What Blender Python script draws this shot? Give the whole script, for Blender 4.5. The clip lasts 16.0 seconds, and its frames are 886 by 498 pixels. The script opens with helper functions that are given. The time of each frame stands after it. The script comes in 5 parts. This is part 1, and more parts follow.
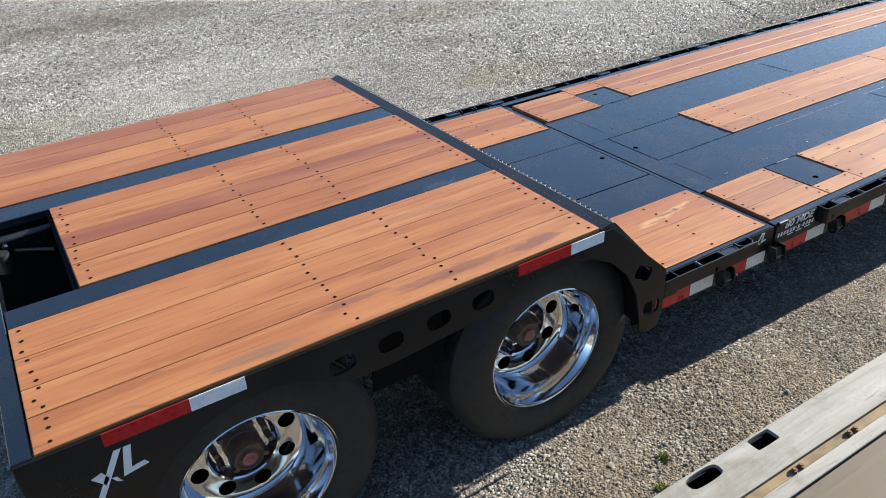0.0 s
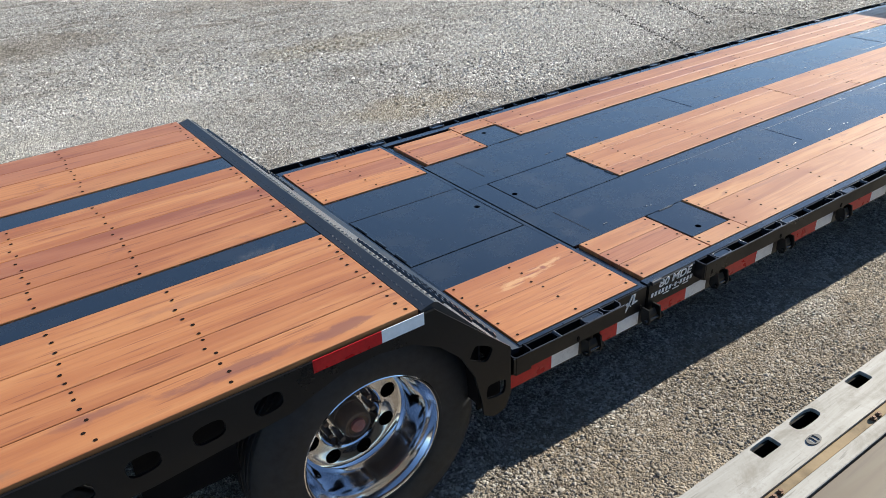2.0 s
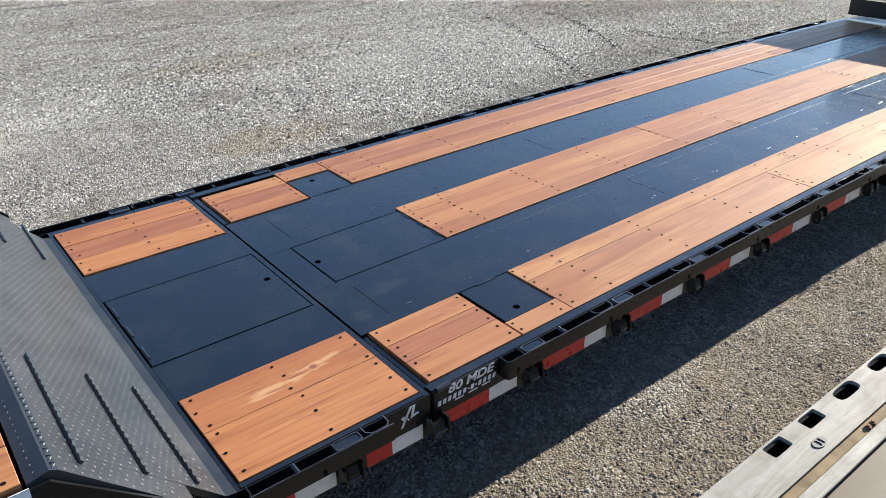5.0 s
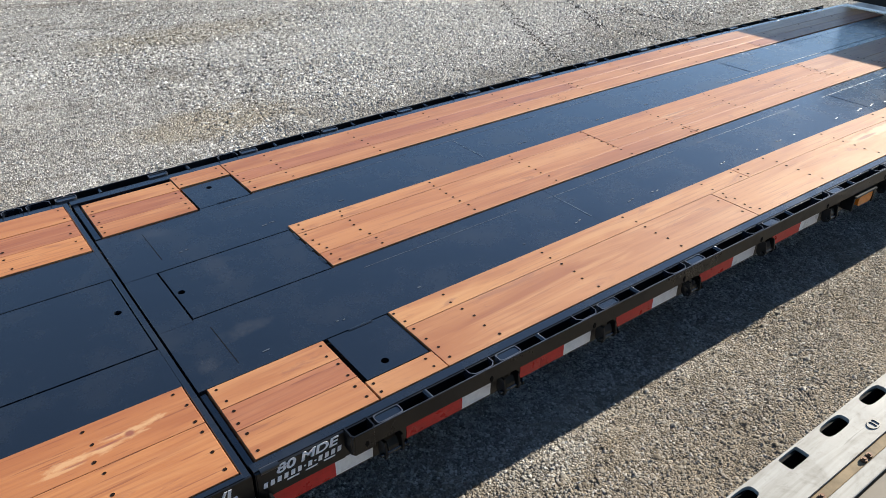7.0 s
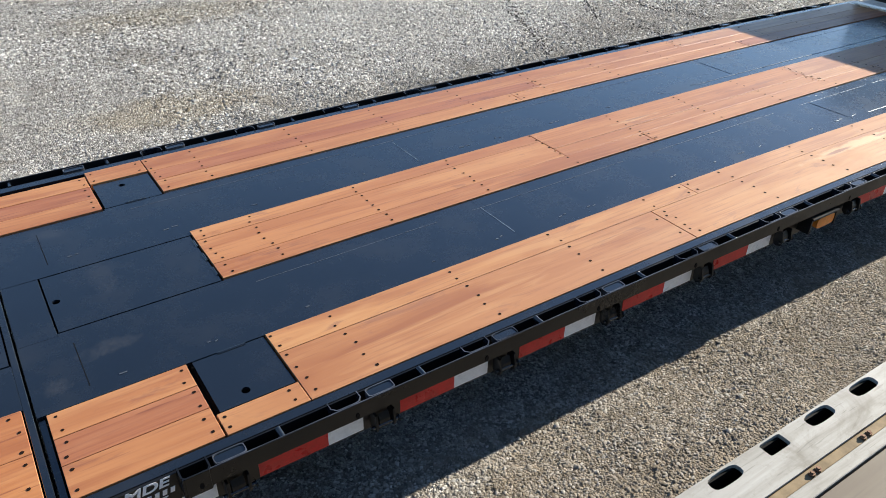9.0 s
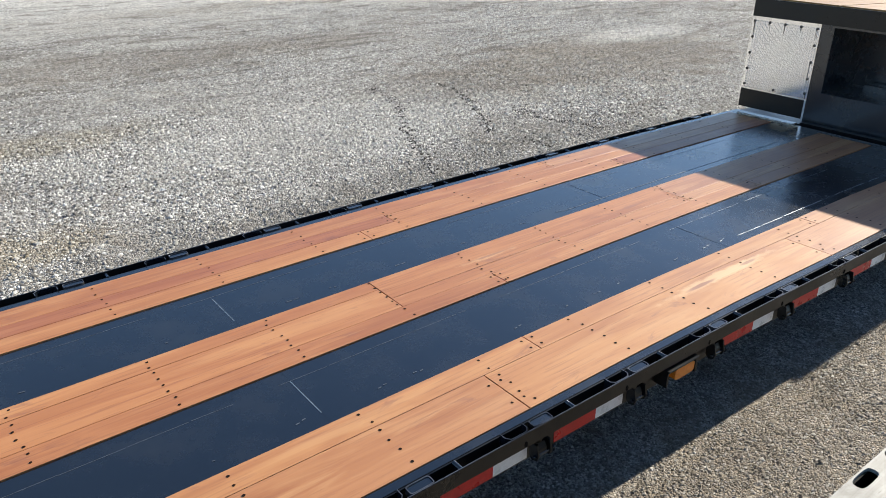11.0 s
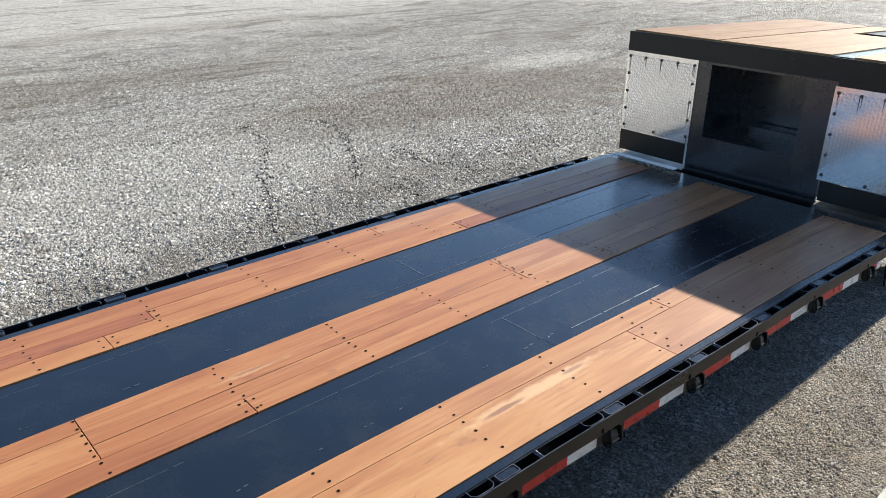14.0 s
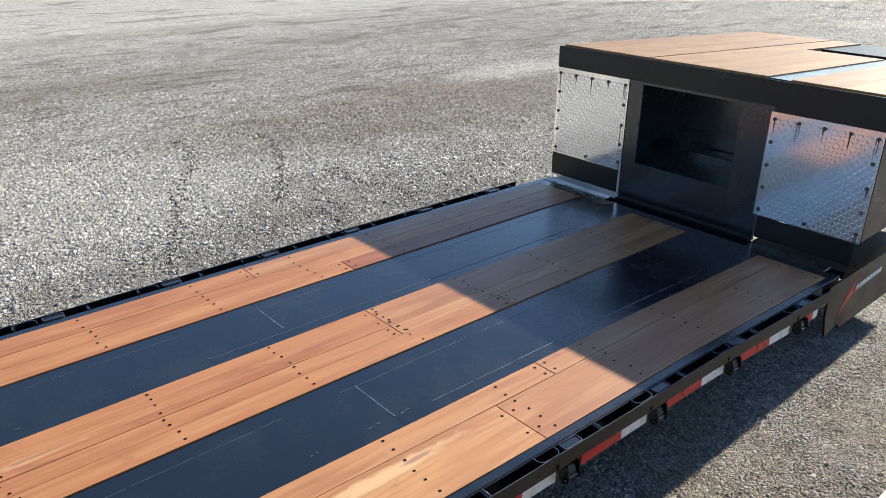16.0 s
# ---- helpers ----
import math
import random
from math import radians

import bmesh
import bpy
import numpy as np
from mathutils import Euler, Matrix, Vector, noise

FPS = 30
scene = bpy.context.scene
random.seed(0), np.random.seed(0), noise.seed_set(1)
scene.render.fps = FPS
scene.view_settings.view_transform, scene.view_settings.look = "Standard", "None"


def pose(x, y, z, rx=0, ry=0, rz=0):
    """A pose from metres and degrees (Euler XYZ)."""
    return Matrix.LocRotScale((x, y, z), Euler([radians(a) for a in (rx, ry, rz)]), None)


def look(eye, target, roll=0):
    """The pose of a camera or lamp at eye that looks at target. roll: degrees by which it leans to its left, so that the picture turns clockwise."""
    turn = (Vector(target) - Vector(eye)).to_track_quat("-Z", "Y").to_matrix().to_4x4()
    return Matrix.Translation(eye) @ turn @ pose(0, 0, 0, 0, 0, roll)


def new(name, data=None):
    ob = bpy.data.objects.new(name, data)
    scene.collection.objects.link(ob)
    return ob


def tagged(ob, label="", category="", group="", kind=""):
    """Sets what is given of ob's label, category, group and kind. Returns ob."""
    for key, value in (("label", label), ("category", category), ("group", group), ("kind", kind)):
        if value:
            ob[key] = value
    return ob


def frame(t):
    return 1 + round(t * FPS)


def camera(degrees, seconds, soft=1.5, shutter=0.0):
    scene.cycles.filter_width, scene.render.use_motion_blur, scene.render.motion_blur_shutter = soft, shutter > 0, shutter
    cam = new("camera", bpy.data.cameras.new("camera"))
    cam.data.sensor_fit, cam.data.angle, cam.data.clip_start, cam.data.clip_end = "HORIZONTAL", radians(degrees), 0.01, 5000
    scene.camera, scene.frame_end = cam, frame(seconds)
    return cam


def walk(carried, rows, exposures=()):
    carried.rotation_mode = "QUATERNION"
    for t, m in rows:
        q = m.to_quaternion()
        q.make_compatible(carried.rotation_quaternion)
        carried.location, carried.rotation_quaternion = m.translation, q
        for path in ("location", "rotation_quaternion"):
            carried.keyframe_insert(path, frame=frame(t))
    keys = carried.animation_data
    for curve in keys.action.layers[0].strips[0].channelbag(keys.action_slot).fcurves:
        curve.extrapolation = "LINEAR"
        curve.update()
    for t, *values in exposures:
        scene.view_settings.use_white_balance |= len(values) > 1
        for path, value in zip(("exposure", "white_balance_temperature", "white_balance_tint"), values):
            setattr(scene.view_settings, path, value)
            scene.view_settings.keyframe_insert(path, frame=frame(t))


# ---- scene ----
cam = camera(60.9, 16.0, soft=0.6)
PATH = [
    (0, (0.884, 0.169, 2.47), (1.769, 1.659, 1.471), -3.0),
    (0.5, (1.08, 0.25, 2.481), (1.987, 1.73, 1.487), -3.1),
    (1, (1.253, 0.279, 2.465), (2.185, 1.748, 1.478), -2.9),
    (1.5, (1.474, 0.263, 2.442), (2.433, 1.724, 1.471), -2.6),
    (2, (1.599, 0.249, 2.44), (2.586, 1.699, 1.481), -2.4),
    (2.5, (1.779, 0.307, 2.432), (2.796, 1.744, 1.483), -2.3),
    (3, (1.956, 0.354, 2.448), (2.998, 1.777, 1.504), -2.2),
    (3.5, (2.111, 0.358, 2.431), (3.169, 1.768, 1.486), -1.9),
    (4, (2.31, 0.307, 2.425), (3.376, 1.709, 1.477), -1.6),
    (4.5, (2.487, 0.302, 2.402), (3.56, 1.699, 1.454), -1.3),
    (5, (2.701, 0.364, 2.395), (3.788, 1.755, 1.455), -0.8),
    (5.2, (2.782, 0.376, 2.406), (3.87, 1.765, 1.465), -1.0),
    (7.3, (3.603, 0.45, 2.484), (4.609, 1.824, 1.435), 0.7),
    (7.5, (3.657, 0.464, 2.489), (4.648, 1.838, 1.426), 0.9),
    (8, (3.82, 0.45, 2.476), (4.773, 1.827, 1.383), 1.2),
    (8.5, (3.989, 0.382, 2.475), (4.925, 1.768, 1.378), 1.4),
    (9, (4.16, 0.337, 2.487), (5.107, 1.736, 1.416), 1.1),
    (9.5, (4.374, 0.365, 2.486), (5.359, 1.778, 1.469), 0.8),
    (9.7, (4.464, 0.377, 2.502), (5.471, 1.794, 1.513), 0.7),
    (11.8, (5.413, 0.473, 2.584), (6.562, 1.89, 1.766), -0.1),
    (12, (5.504, 0.497, 2.589), (6.664, 1.908, 1.775), -0.1),
    (12.5, (5.727, 0.516, 2.572), (6.907, 1.912, 1.76), -0.1),
    (13, (5.984, 0.466, 2.58), (7.176, 1.853, 1.77), 0.0),
    (13.5, (6.208, 0.496, 2.565), (7.409, 1.873, 1.752), 0.1),
    (14, (6.436, 0.582, 2.581), (7.64, 1.956, 1.766), 0.1),
    (14.5, (6.614, 0.586, 2.572), (7.814, 1.963, 1.757), 0.0),
    (15, (6.866, 0.546, 2.567), (8.06, 1.928, 1.752), 0.1),
    (15.5, (7.111, 0.525, 2.571), (8.309, 1.907, 1.762), 0.3),
    (16, (7.385, 0.577, 2.58), (8.589, 1.955, 1.773), 0.4),
]
walk(cam, [(t, look(eye, target, roll)) for t, eye, target, roll in PATH], [(0.0, 0.92), (16.0, 0.92)])

# ---- light ----
SUN_EL, SUN_AZ = 26.3, 1.8          # degrees above the horizon; degrees from +x towards +y
world = bpy.data.worlds.new("sky")
scene.world = world
world.use_nodes = True
wn = world.node_tree.nodes
sky = wn.new("ShaderNodeTexSky")
sky.sky_type = "NISHITA"
sky.sun_disc = False
sky.sun_elevation = radians(SUN_EL)
sky.sun_rotation = radians(90 - SUN_AZ)
sky.dust_density = 0.2
sky.ozone_density = 4.0
world.node_tree.links.new(sky.outputs[0], wn["Background"].inputs[0])
wn["Background"].inputs[1].default_value = 0.085
sun_data = bpy.data.lights.new("sun", "SUN")
sun_data.energy, sun_data.angle, sun_data.color = 5.3, radians(0.6), (1.0, 0.93, 0.80)
sun = new("sun", sun_data)
ca, sa, ce, se = (math.cos(radians(SUN_AZ)), math.sin(radians(SUN_AZ)), math.cos(radians(SUN_EL)), math.sin(radians(SUN_EL)))
sun.matrix_world = look((30 * ca * ce, 30 * sa * ce, 30 * se), (0, 0, 0))

# ---- materials ----


class Shader:
    """A small builder for node materials."""

    def __init__(self, name):
        self.mat = bpy.data.materials.new(name)
        self.mat.use_nodes = True
        self.tree = self.mat.node_tree
        self.out = self.tree.nodes["Principled BSDF"]

    def node(self, kind, **values):
        made = self.tree.nodes.new("ShaderNode" + kind)
        for key, value in values.items():
            if key in ("operation", "blend_type", "data_type", "feature", "distance", "noise_dimensions", "interpolation_type", "wave_type", "bands_direction", "wave_profile"):
                if key == "operation":
                    made.operation = value
                elif key == "blend_type":
                    made.blend_type = value
                elif key == "data_type":
                    made.data_type = value
                elif key == "feature":
                    made.feature = value
                elif key == "bands_direction":
                    made.bands_direction = value
                elif key == "noise_dimensions":
                    made.noise_dimensions = value
        return made

    def wire(self, a, b):
        self.tree.links.new(a, b)

    def value(self, socket, thing):
        if hasattr(thing, "is_output"):
            self.wire(thing, socket)
        else:
            socket.default_value = thing

    def coords(self, scale=(1, 1, 1), offset=None, rot=(0, 0, 0)):
        tc = self.node("TexCoord")
        mp = self.node("Mapping")
        self.wire(tc.outputs["Object"], mp.inputs["Vector"])
        mp.inputs["Scale"].default_value = scale
        mp.inputs["Rotation"].default_value = rot
        if offset is not None:
            self.wire(offset, mp.inputs["Location"])
        return mp.outputs[0]

    def noise(self, vec, scale, detail=4.0, rough=0.55, distort=0.0):
        n = self.node("TexNoise")
        self.wire(vec, n.inputs["Vector"])
        n.inputs["Scale"].default_value = scale
        n.inputs["Detail"].default_value = detail
        n.inputs["Roughness"].default_value = rough
        n.inputs["Distortion"].default_value = distort
        return n.outputs["Fac"]

    def voronoi(self, vec, scale, feature="F1"):
        n = self.node("TexVoronoi", feature=feature)
        self.wire(vec, n.inputs["Vector"])
        n.inputs["Scale"].default_value = scale
        return n

    def ramp(self, fac, stops):
        r = self.node("ValToRGB")
        self.wire(fac, r.inputs[0])
        els = r.color_ramp.elements
        while len(els) < len(stops):
            els.new(0.5)
        for el, (pos, col) in zip(els, stops):
            el.position = pos
            el.color = (*col, 1) if len(col) == 3 else col
        return r.outputs[0]

    def grey(self, fac, a, b, lo=0.0, hi=1.0):
        """Maps fac from a..b to lo..hi."""
        m = self.node("MapRange")
        self.wire(fac, m.inputs[0])
        for i, v in enumerate((a, b, lo, hi)):
            m.inputs[1 + i].default_value = v
        return m.outputs[0]

    def mix(self, fac, a, b, kind="MIX"):
        m = self.node("Mix", data_type="RGBA", blend_type=kind)
        self.value(m.inputs[0], fac)
        for socket, thing in ((m.inputs[6], a), (m.inputs[7], b)):
            if hasattr(thing, "is_output"):
                self.wire(thing, socket)
            else:
                socket.default_value = (*thing, 1)
        return m.outputs[2]

    def math(self, op, a, b=0.0):
        m = self.node("Math", operation=op)
        self.value(m.inputs[0], a)
        self.value(m.inputs[1], b)
        return m.outputs[0]

    def random(self):
        return self.node("ObjectInfo").outputs["Random"]

    def island(self):
        return self.node("NewGeometry").outputs["Random Per Island"]

    def bump(self, height, strength=0.3, distance=0.01, after=None):
        b = self.node("Bump")
        self.wire(height, b.inputs["Height"])
        b.inputs["Strength"].default_value = strength
        b.inputs["Distance"].default_value = distance
        if after is not None:
            self.wire(after, b.inputs["Normal"])
        return b.outputs[0]

    def done(self, colour, rough=0.5, metal=0.0, normal=None, coat=0.0, spec=0.5):
        o = self.out
        if hasattr(colour, "is_output"):
            self.wire(colour, o.inputs["Base Color"])
        else:
            o.inputs["Base Color"].default_value = (*colour, 1)
        self.value(o.inputs["Roughness"], rough)
        self.value(o.inputs["Metallic"], metal)
        o.inputs["Specular IOR Level"].default_value = spec
        o.inputs["Coat Weight"].default_value = coat
        o.inputs["Coat Roughness"].default_value = 0.18
        if normal is not None:
            self.wire(normal, o.inputs["Normal"])
        return self.mat


def spot(s, xyz, cx, cy, rx, ry, rag, wild=1.0):
    """1 inside a ragged oval at a place on the deck, 0 outside."""
    ax = s.math("MULTIPLY", s.math("SUBTRACT", xyz.outputs[0], cx), 1 / rx)
    ay = s.math("MULTIPLY", s.math("SUBTRACT", xyz.outputs[1], cy), 1 / ry)
    d = s.math("ADD", s.math("SQRT", s.math("ADD", s.math("MULTIPLY", ax, ax), s.math("MULTIPLY", ay, ay))), s.math("MULTIPLY", s.math("SUBTRACT", rag, 0.5), 2.4 * wild))
    return s.grey(d, 0.55, 1.05, 1.0, 0.0)


def make_wood(name, tint=(1, 1, 1), grey=0.0, spots=(), crisp=1.0, gloss=0.85, sheen=0.15):
    """Oiled hardwood decking, grain along x, each board of its own tone; spots are stains at their places."""
    s = Shader(name)
    rnd = s.random()
    off = s.node("CombineXYZ")
    s.wire(s.math("MULTIPLY", rnd, 37.0), off.inputs[0])
    s.wire(s.math("MULTIPLY", rnd, 11.0), off.inputs[1])
    c = lambda *q: tuple(a * b for a, b in zip(q, tint))
    at = lambda *scale: s.coords(scale, off.outputs[0])
    broad = s.noise(at(0.7, 6.0, 6.0), 1.2, 3.0, 0.5, 1.2)
    fine = s.noise(at(1.3, 70.0, 30.0), 1.5, 4.0, 0.6, 0.2)
    patch = s.noise(at(1.0, 1.0, 1.0), 2.6, 5.0, 0.6, 0.5)
    base = s.ramp(broad, [(0.30, c(0.36, 0.138, 0.050)), (0.45, c(0.43, 0.182, 0.067)), (0.60, c(0.50, 0.232, 0.090)), (0.75, c(0.43, 0.178, 0.065))])
    base = s.mix(s.grey(fine, 0.40, 0.72, 0.0, 0.30 * crisp), base, c(0.29, 0.105, 0.040))
    tone = s.ramp(rnd, [(0.0, (0.88, 0.81, 0.79)), (0.2, (1.0, 0.98, 0.95)), (0.45, (1.10, 1.14, 1.12)), (0.6, (0.92, 0.87, 0.86)), (0.8, (1.03, 1.03, 1.03)), (1.0, (0.96, 0.92, 0.89))])
    base = s.mix(1.0, base, tone, "MULTIPLY")
    pale = s.noise(at(0.5, 5.0, 3.0), 2.1, 4.0, 0.6, 0.8)
    base = s.mix(s.grey(pale, 0.52, 0.66, 0.0, 0.50), base, c(0.58, 0.305, 0.130))
    # long dark heart streaks, sparse
    streak = s.noise(at(0.9, 22.0, 9.0), 1.0, 3.0, 0.5, 1.2)
    base = s.mix(s.grey(streak, 0.64, 0.74, 0.0, 0.42), base, c(0.25, 0.088, 0.040))
    # soft purple-brown stains
    blot = s.noise(at(2.0, 7.0, 5.0), 1.5, 5.0, 0.65, 0.8)
    base = s.mix(s.grey(blot, 0.61, 0.69, 0.0, 0.45), base, c(0.21, 0.080, 0.052))
    # short pencil-like flecks
    fleck = s.noise(at(4.0, 75.0, 40.0), 1.0, 1.0, 0.4)
    base = s.mix(s.grey(fleck, 0.67, 0.72, 0.0, 0.60 * crisp), base, c(0.20, 0.070, 0.030))
    # flat-sawn figure on some boards
    ring = s.node("TexWave", bands_direction="Y")
    s.wire(at(0.10, 1.0, 0.6), ring.inputs["Vector"])
    ring.inputs["Scale"].default_value = 10.0
    ring.inputs["Distortion"].default_value = 7.0
    ring.inputs["Detail"].default_value = 2.0
    ring.inputs["Detail Scale"].default_value = 0.8
    base = s.mix(s.math("MULTIPLY", s.grey(ring.outputs["Fac"], 0.66, 0.98, 0.0, 0.36), s.grey(patch, 0.44, 0.58, 0.05, 1.0)), base, c(0.27, 0.098, 0.040))
    if spots:
        v = s.coords()
        xyz = s.node("SeparateXYZ")
        s.wire(v, xyz.inputs[0])
        rag = s.noise(s.coords((1.0, 2.2, 1.0)), 11.0, 5.0, 0.65, 0.4)
        for cx, cy, rx, ry, colour, k, wild in spots:
            base = s.mix(s.math("MULTIPLY", spot(s, xyz, cx, cy, rx, ry, rag, wild), k), base, colour)
    if grey:
        base = s.mix(grey, base, (0.165, 0.148, 0.125))
    rough = s.grey(patch, 0.3, 0.8, 0.43, 0.56)
    n = s.bump(fine, 0.10, 0.002)
    n = s.bump(broad, 0.05, 0.01, n)
    mat = s.done(base, rough, 0.0, n, coat=sheen, spec=gloss)
    s.out.inputs["Coat Roughness"].default_value = 0.34
    return mat


def make_paint(name, colour, rough=0.22, dust=0.10, gloss=0.5, scuffs=()):
    """Glossy sprayed steel paint with faint dust and orange peel."""
    s = Shader(name)
    v = s.coords()
    dirt = s.noise(v, 3.1, 6.0, 0.65)
    fine = s.noise(v, 55.0, 3.0, 0.6)
    base = s.mix(s.grey(dirt, 0.50, 0.80, 0.0, dust), colour, (0.20, 0.18, 0.15))
    if scuffs:
        xyz = s.node("SeparateXYZ")
        s.wire(v, xyz.inputs[0])
        rag = s.noise(v, 14.0, 6.0, 0.7, 0.6)
        thin = s.grey(s.noise(v, 60.0, 4.0, 0.7), 0.30, 0.75, 0.2, 1.0)
        for cx, cy, rx, ry, k in scuffs:
            base = s.mix(s.math("MULTIPLY", s.math("MULTIPLY", spot(s, xyz, cx, cy, rx, ry, rag, 1.0), thin), k), base, (0.30, 0.28, 0.25))
    r = s.math("ADD", s.grey(dirt, 0.35, 0.75, rough * 0.8, rough * 1.6), s.grey(fine, 0.3, 0.7, 0.0, 0.05))
    n = s.bump(s.noise(v, 9.0, 2.0), 0.03, 0.02, s.bump(fine, 0.03, 0.002))
    return s.done(base, r, 0.0, n, coat=0.7 if gloss > 0.6 else 0.0, spec=gloss)


def make_plain(name, colour, rough=0.5, metal=0.0, var=0.25, scale=14.0, bump=0.1, spec=0.5):
    s = Shader(name)
    v = s.coords()
    a = s.noise(v, scale, 5.0, 0.6)
    b = s.noise(v, scale * 0.16, 4.0, 0.6)
    f = s.math("MULTIPLY", s.math("ADD", a, b), 0.5)
    dark = tuple(q * (1 - var) for q in colour)
    light = tuple(min(1, q * (1 + var * 0.6)) for q in colour)
    base = s.ramp(f, [(0.36, dark), (0.52, colour), (0.66, light)])
    return s.done(base, s.grey(b, 0.3, 0.7, rough * 0.82, min(1, rough * 1.15)), metal, s.bump(a, bump, 0.003), spec=spec)


STAIN, PALE = (0.18, 0.068, 0.050), (0.62, 0.37, 0.18)
WOOD = make_wood("deck_hardwood", (0.97, 0.86, 0.74), sheen=0.09, spots=((2.10, 2.15, 0.20, 0.035, STAIN, 0.62, 1.0), (1.72, 2.20, 0.16, 0.03, STAIN, 0.55, 1.0), (2.47, 2.13, 0.14, 0.03, STAIN, 0.66, 1.0), (1.35, 2.11, 0.18, 0.03, (0.22, 0.13, 0.08), 0.5, 1.0),
                                         (3.66, 2.585, 0.17, 0.022, PALE, 0.75, 1.2), (3.80, 2.615, 0.13, 0.022, PALE, 0.75, 1.2), (3.55, 2.555, 0.10, 0.012, PALE, 0.6, 1.0), (3.70, 2.592, 0.085, 0.009, (0.25, 0.080, 0.042), 0.9, 0.5), (3.785, 2.603, 0.022, 0.020, (0.25, 0.080, 0.042), 0.95, 0.5), (3.74, 2.622, 0.05, 0.007, (0.27, 0.09, 0.045), 0.85, 0.5), (3.60, 2.56, 0.06, 0.006, (0.27, 0.10, 0.05), 0.8, 0.8), (1.9, 3.30, 0.3, 0.03, STAIN, 0.4, 1.0), (2.2, 2.62, 0.25, 0.03, STAIN, 0.35, 1.0)))
WOOD_MID = make_wood("orange_hardwood", (0.97, 0.91, 0.85), 0.0, crisp=0.55, spots=((7.75, 3.44, 0.22, 0.022, PALE, 0.6, 0.8), (7.78, 3.445, 0.16, 0.012, (0.24, 0.09, 0.05), 0.6, 0.9), (9.0, 3.44, 0.16, 0.02, (0.26, 0.10, 0.055), 0.55, 1.0)))
# Paler tint puts part of the grazing glare into the near boards' colour.
WOOD_TAN = make_wood("glare_pale_hardwood", (1.02, 1.05, 1.05), 0.0, crisp=0.4, spots=((8.62, 2.455, 0.55, 0.040, (0.72, 0.47, 0.25), 0.7, 0.6), (8.42, 2.447, 0.15, 0.016, (0.30, 0.13, 0.075), 0.9, 0.4), (8.90, 2.455, 0.09, 0.014, (0.32, 0.15, 0.09), 0.8, 0.4)))
# Bluer tint and stronger sheen stand for sky-lit shade near the neck.
WOOD_FRONT_SHADE = make_wood("front_shade_hardwood", (0.98, 0.98, 0.97), 0.0, crisp=0.5, sheen=0.32)
WOOD_RED = make_wood("red_brown_hardwood", (0.80, 0.66, 0.68))
WOOD_PALE = make_wood("front_deck_hardwood", (0.76, 0.90, 0.80), 0.0, gloss=0.45, sheen=0.0)
WOOD_GREY = make_wood("weathered_softwood", (0.5, 0.85, 1.2), 0.72, gloss=0.12, sheen=0.0)
BLACK = make_paint("gloss_black_paint", (0.007, 0.0105, 0.0165), 0.21, 0.05, 0.65, ((4.37, 2.93, 0.12, 0.05, 0.09), (4.44, 3.42, 0.06, 0.14, 0.05), (4.30, 3.95, 0.10, 0.05, 0.07), (4.15, 2.80, 0.06, 0.05, 0.08), (2.45, 2.80, 0.10, 0.04, 0.16)))
BLACK_SIDE = make_paint("black_frame_paint", (0.006, 0.0065, 0.0075), 0.30, 0.012, 0.42)
RUBBER = make_plain("tyre_rubber", (0.027, 0.029, 0.032), 0.58, 0.0, 0.4, 30.0, 0.1, 0.4)
CHROME = make_plain("polished_aluminium_wheel", (0.80, 0.80, 0.82), 0.10, 1.0, 0.04, 6.0, 0.0)
HUB = make_plain("brown_hub", (0.16, 0.125, 0.105), 0.45, 0.5, 0.3)
IRON = make_plain("dark_cast_iron", (0.10, 0.10, 0.10), 0.45, 0.8, 0.3)
RED_CAP = make_plain("red_hub_cap", (0.42, 0.17, 0.15), 0.35)
RED = make_plain("red_reflective_tape", (0.58, 0.012, 0.016), 0.30, 0.0, 0.2, 60.0)
WHITE = make_plain("white_reflective_tape", (0.86, 0.88, 0.90), 0.30, 0.0, 0.12, 60.0)
AMBER = make_plain("amber_lens", (0.85, 0.26, 0.03), 0.2, 0.0, 0.2, 40.0)
LETTER = make_plain("white_vinyl", (0.95, 0.95, 0.95), 0.6, 0.0, 0.1)


def make_rail(name):
    """Cream-grey weathered rail: long dirt streaks, brown stains, small scratches."""
    s = Shader(name)
    streak = s.noise(s.coords((1.2, 16.0, 16.0)), 1.6, 5.0, 0.65, 0.6)
    stain = s.noise(s.coords((1.0, 1.6, 1.0)), 5.0, 6.0, 0.7, 1.0)
    fine = s.noise(s.coords(), 70.0, 4.0, 0.7)
    scratch = s.noise(s.coords((6.0, 130.0, 60.0)), 1.0, 2.0, 0.5, 0.8)
    base = s.ramp(streak, [(0.30, (0.235, 0.222, 0.190)), (0.50, (0.330, 0.318, 0.285)), (0.70, (0.405, 0.395, 0.365))])
    base = s.mix(s.grey(stain, 0.52, 0.72, 0.0, 0.60), base, (0.165, 0.140, 0.100))
    base = s.mix(s.grey(fine, 0.55, 0.75, 0.0, 0.35), base, (0.150, 0.135, 0.110))
    base = s.mix(s.grey(scratch, 0.66, 0.72, 0.0, 0.45), base, (0.12, 0.11, 0.095))
    return s.done(base, s.grey(stain, 0.3, 0.7, 0.50, 0.75), 0.0, s.bump(fine, 0.12, 0.002, s.bump(streak, 0.08, 0.006)), spec=0.35)


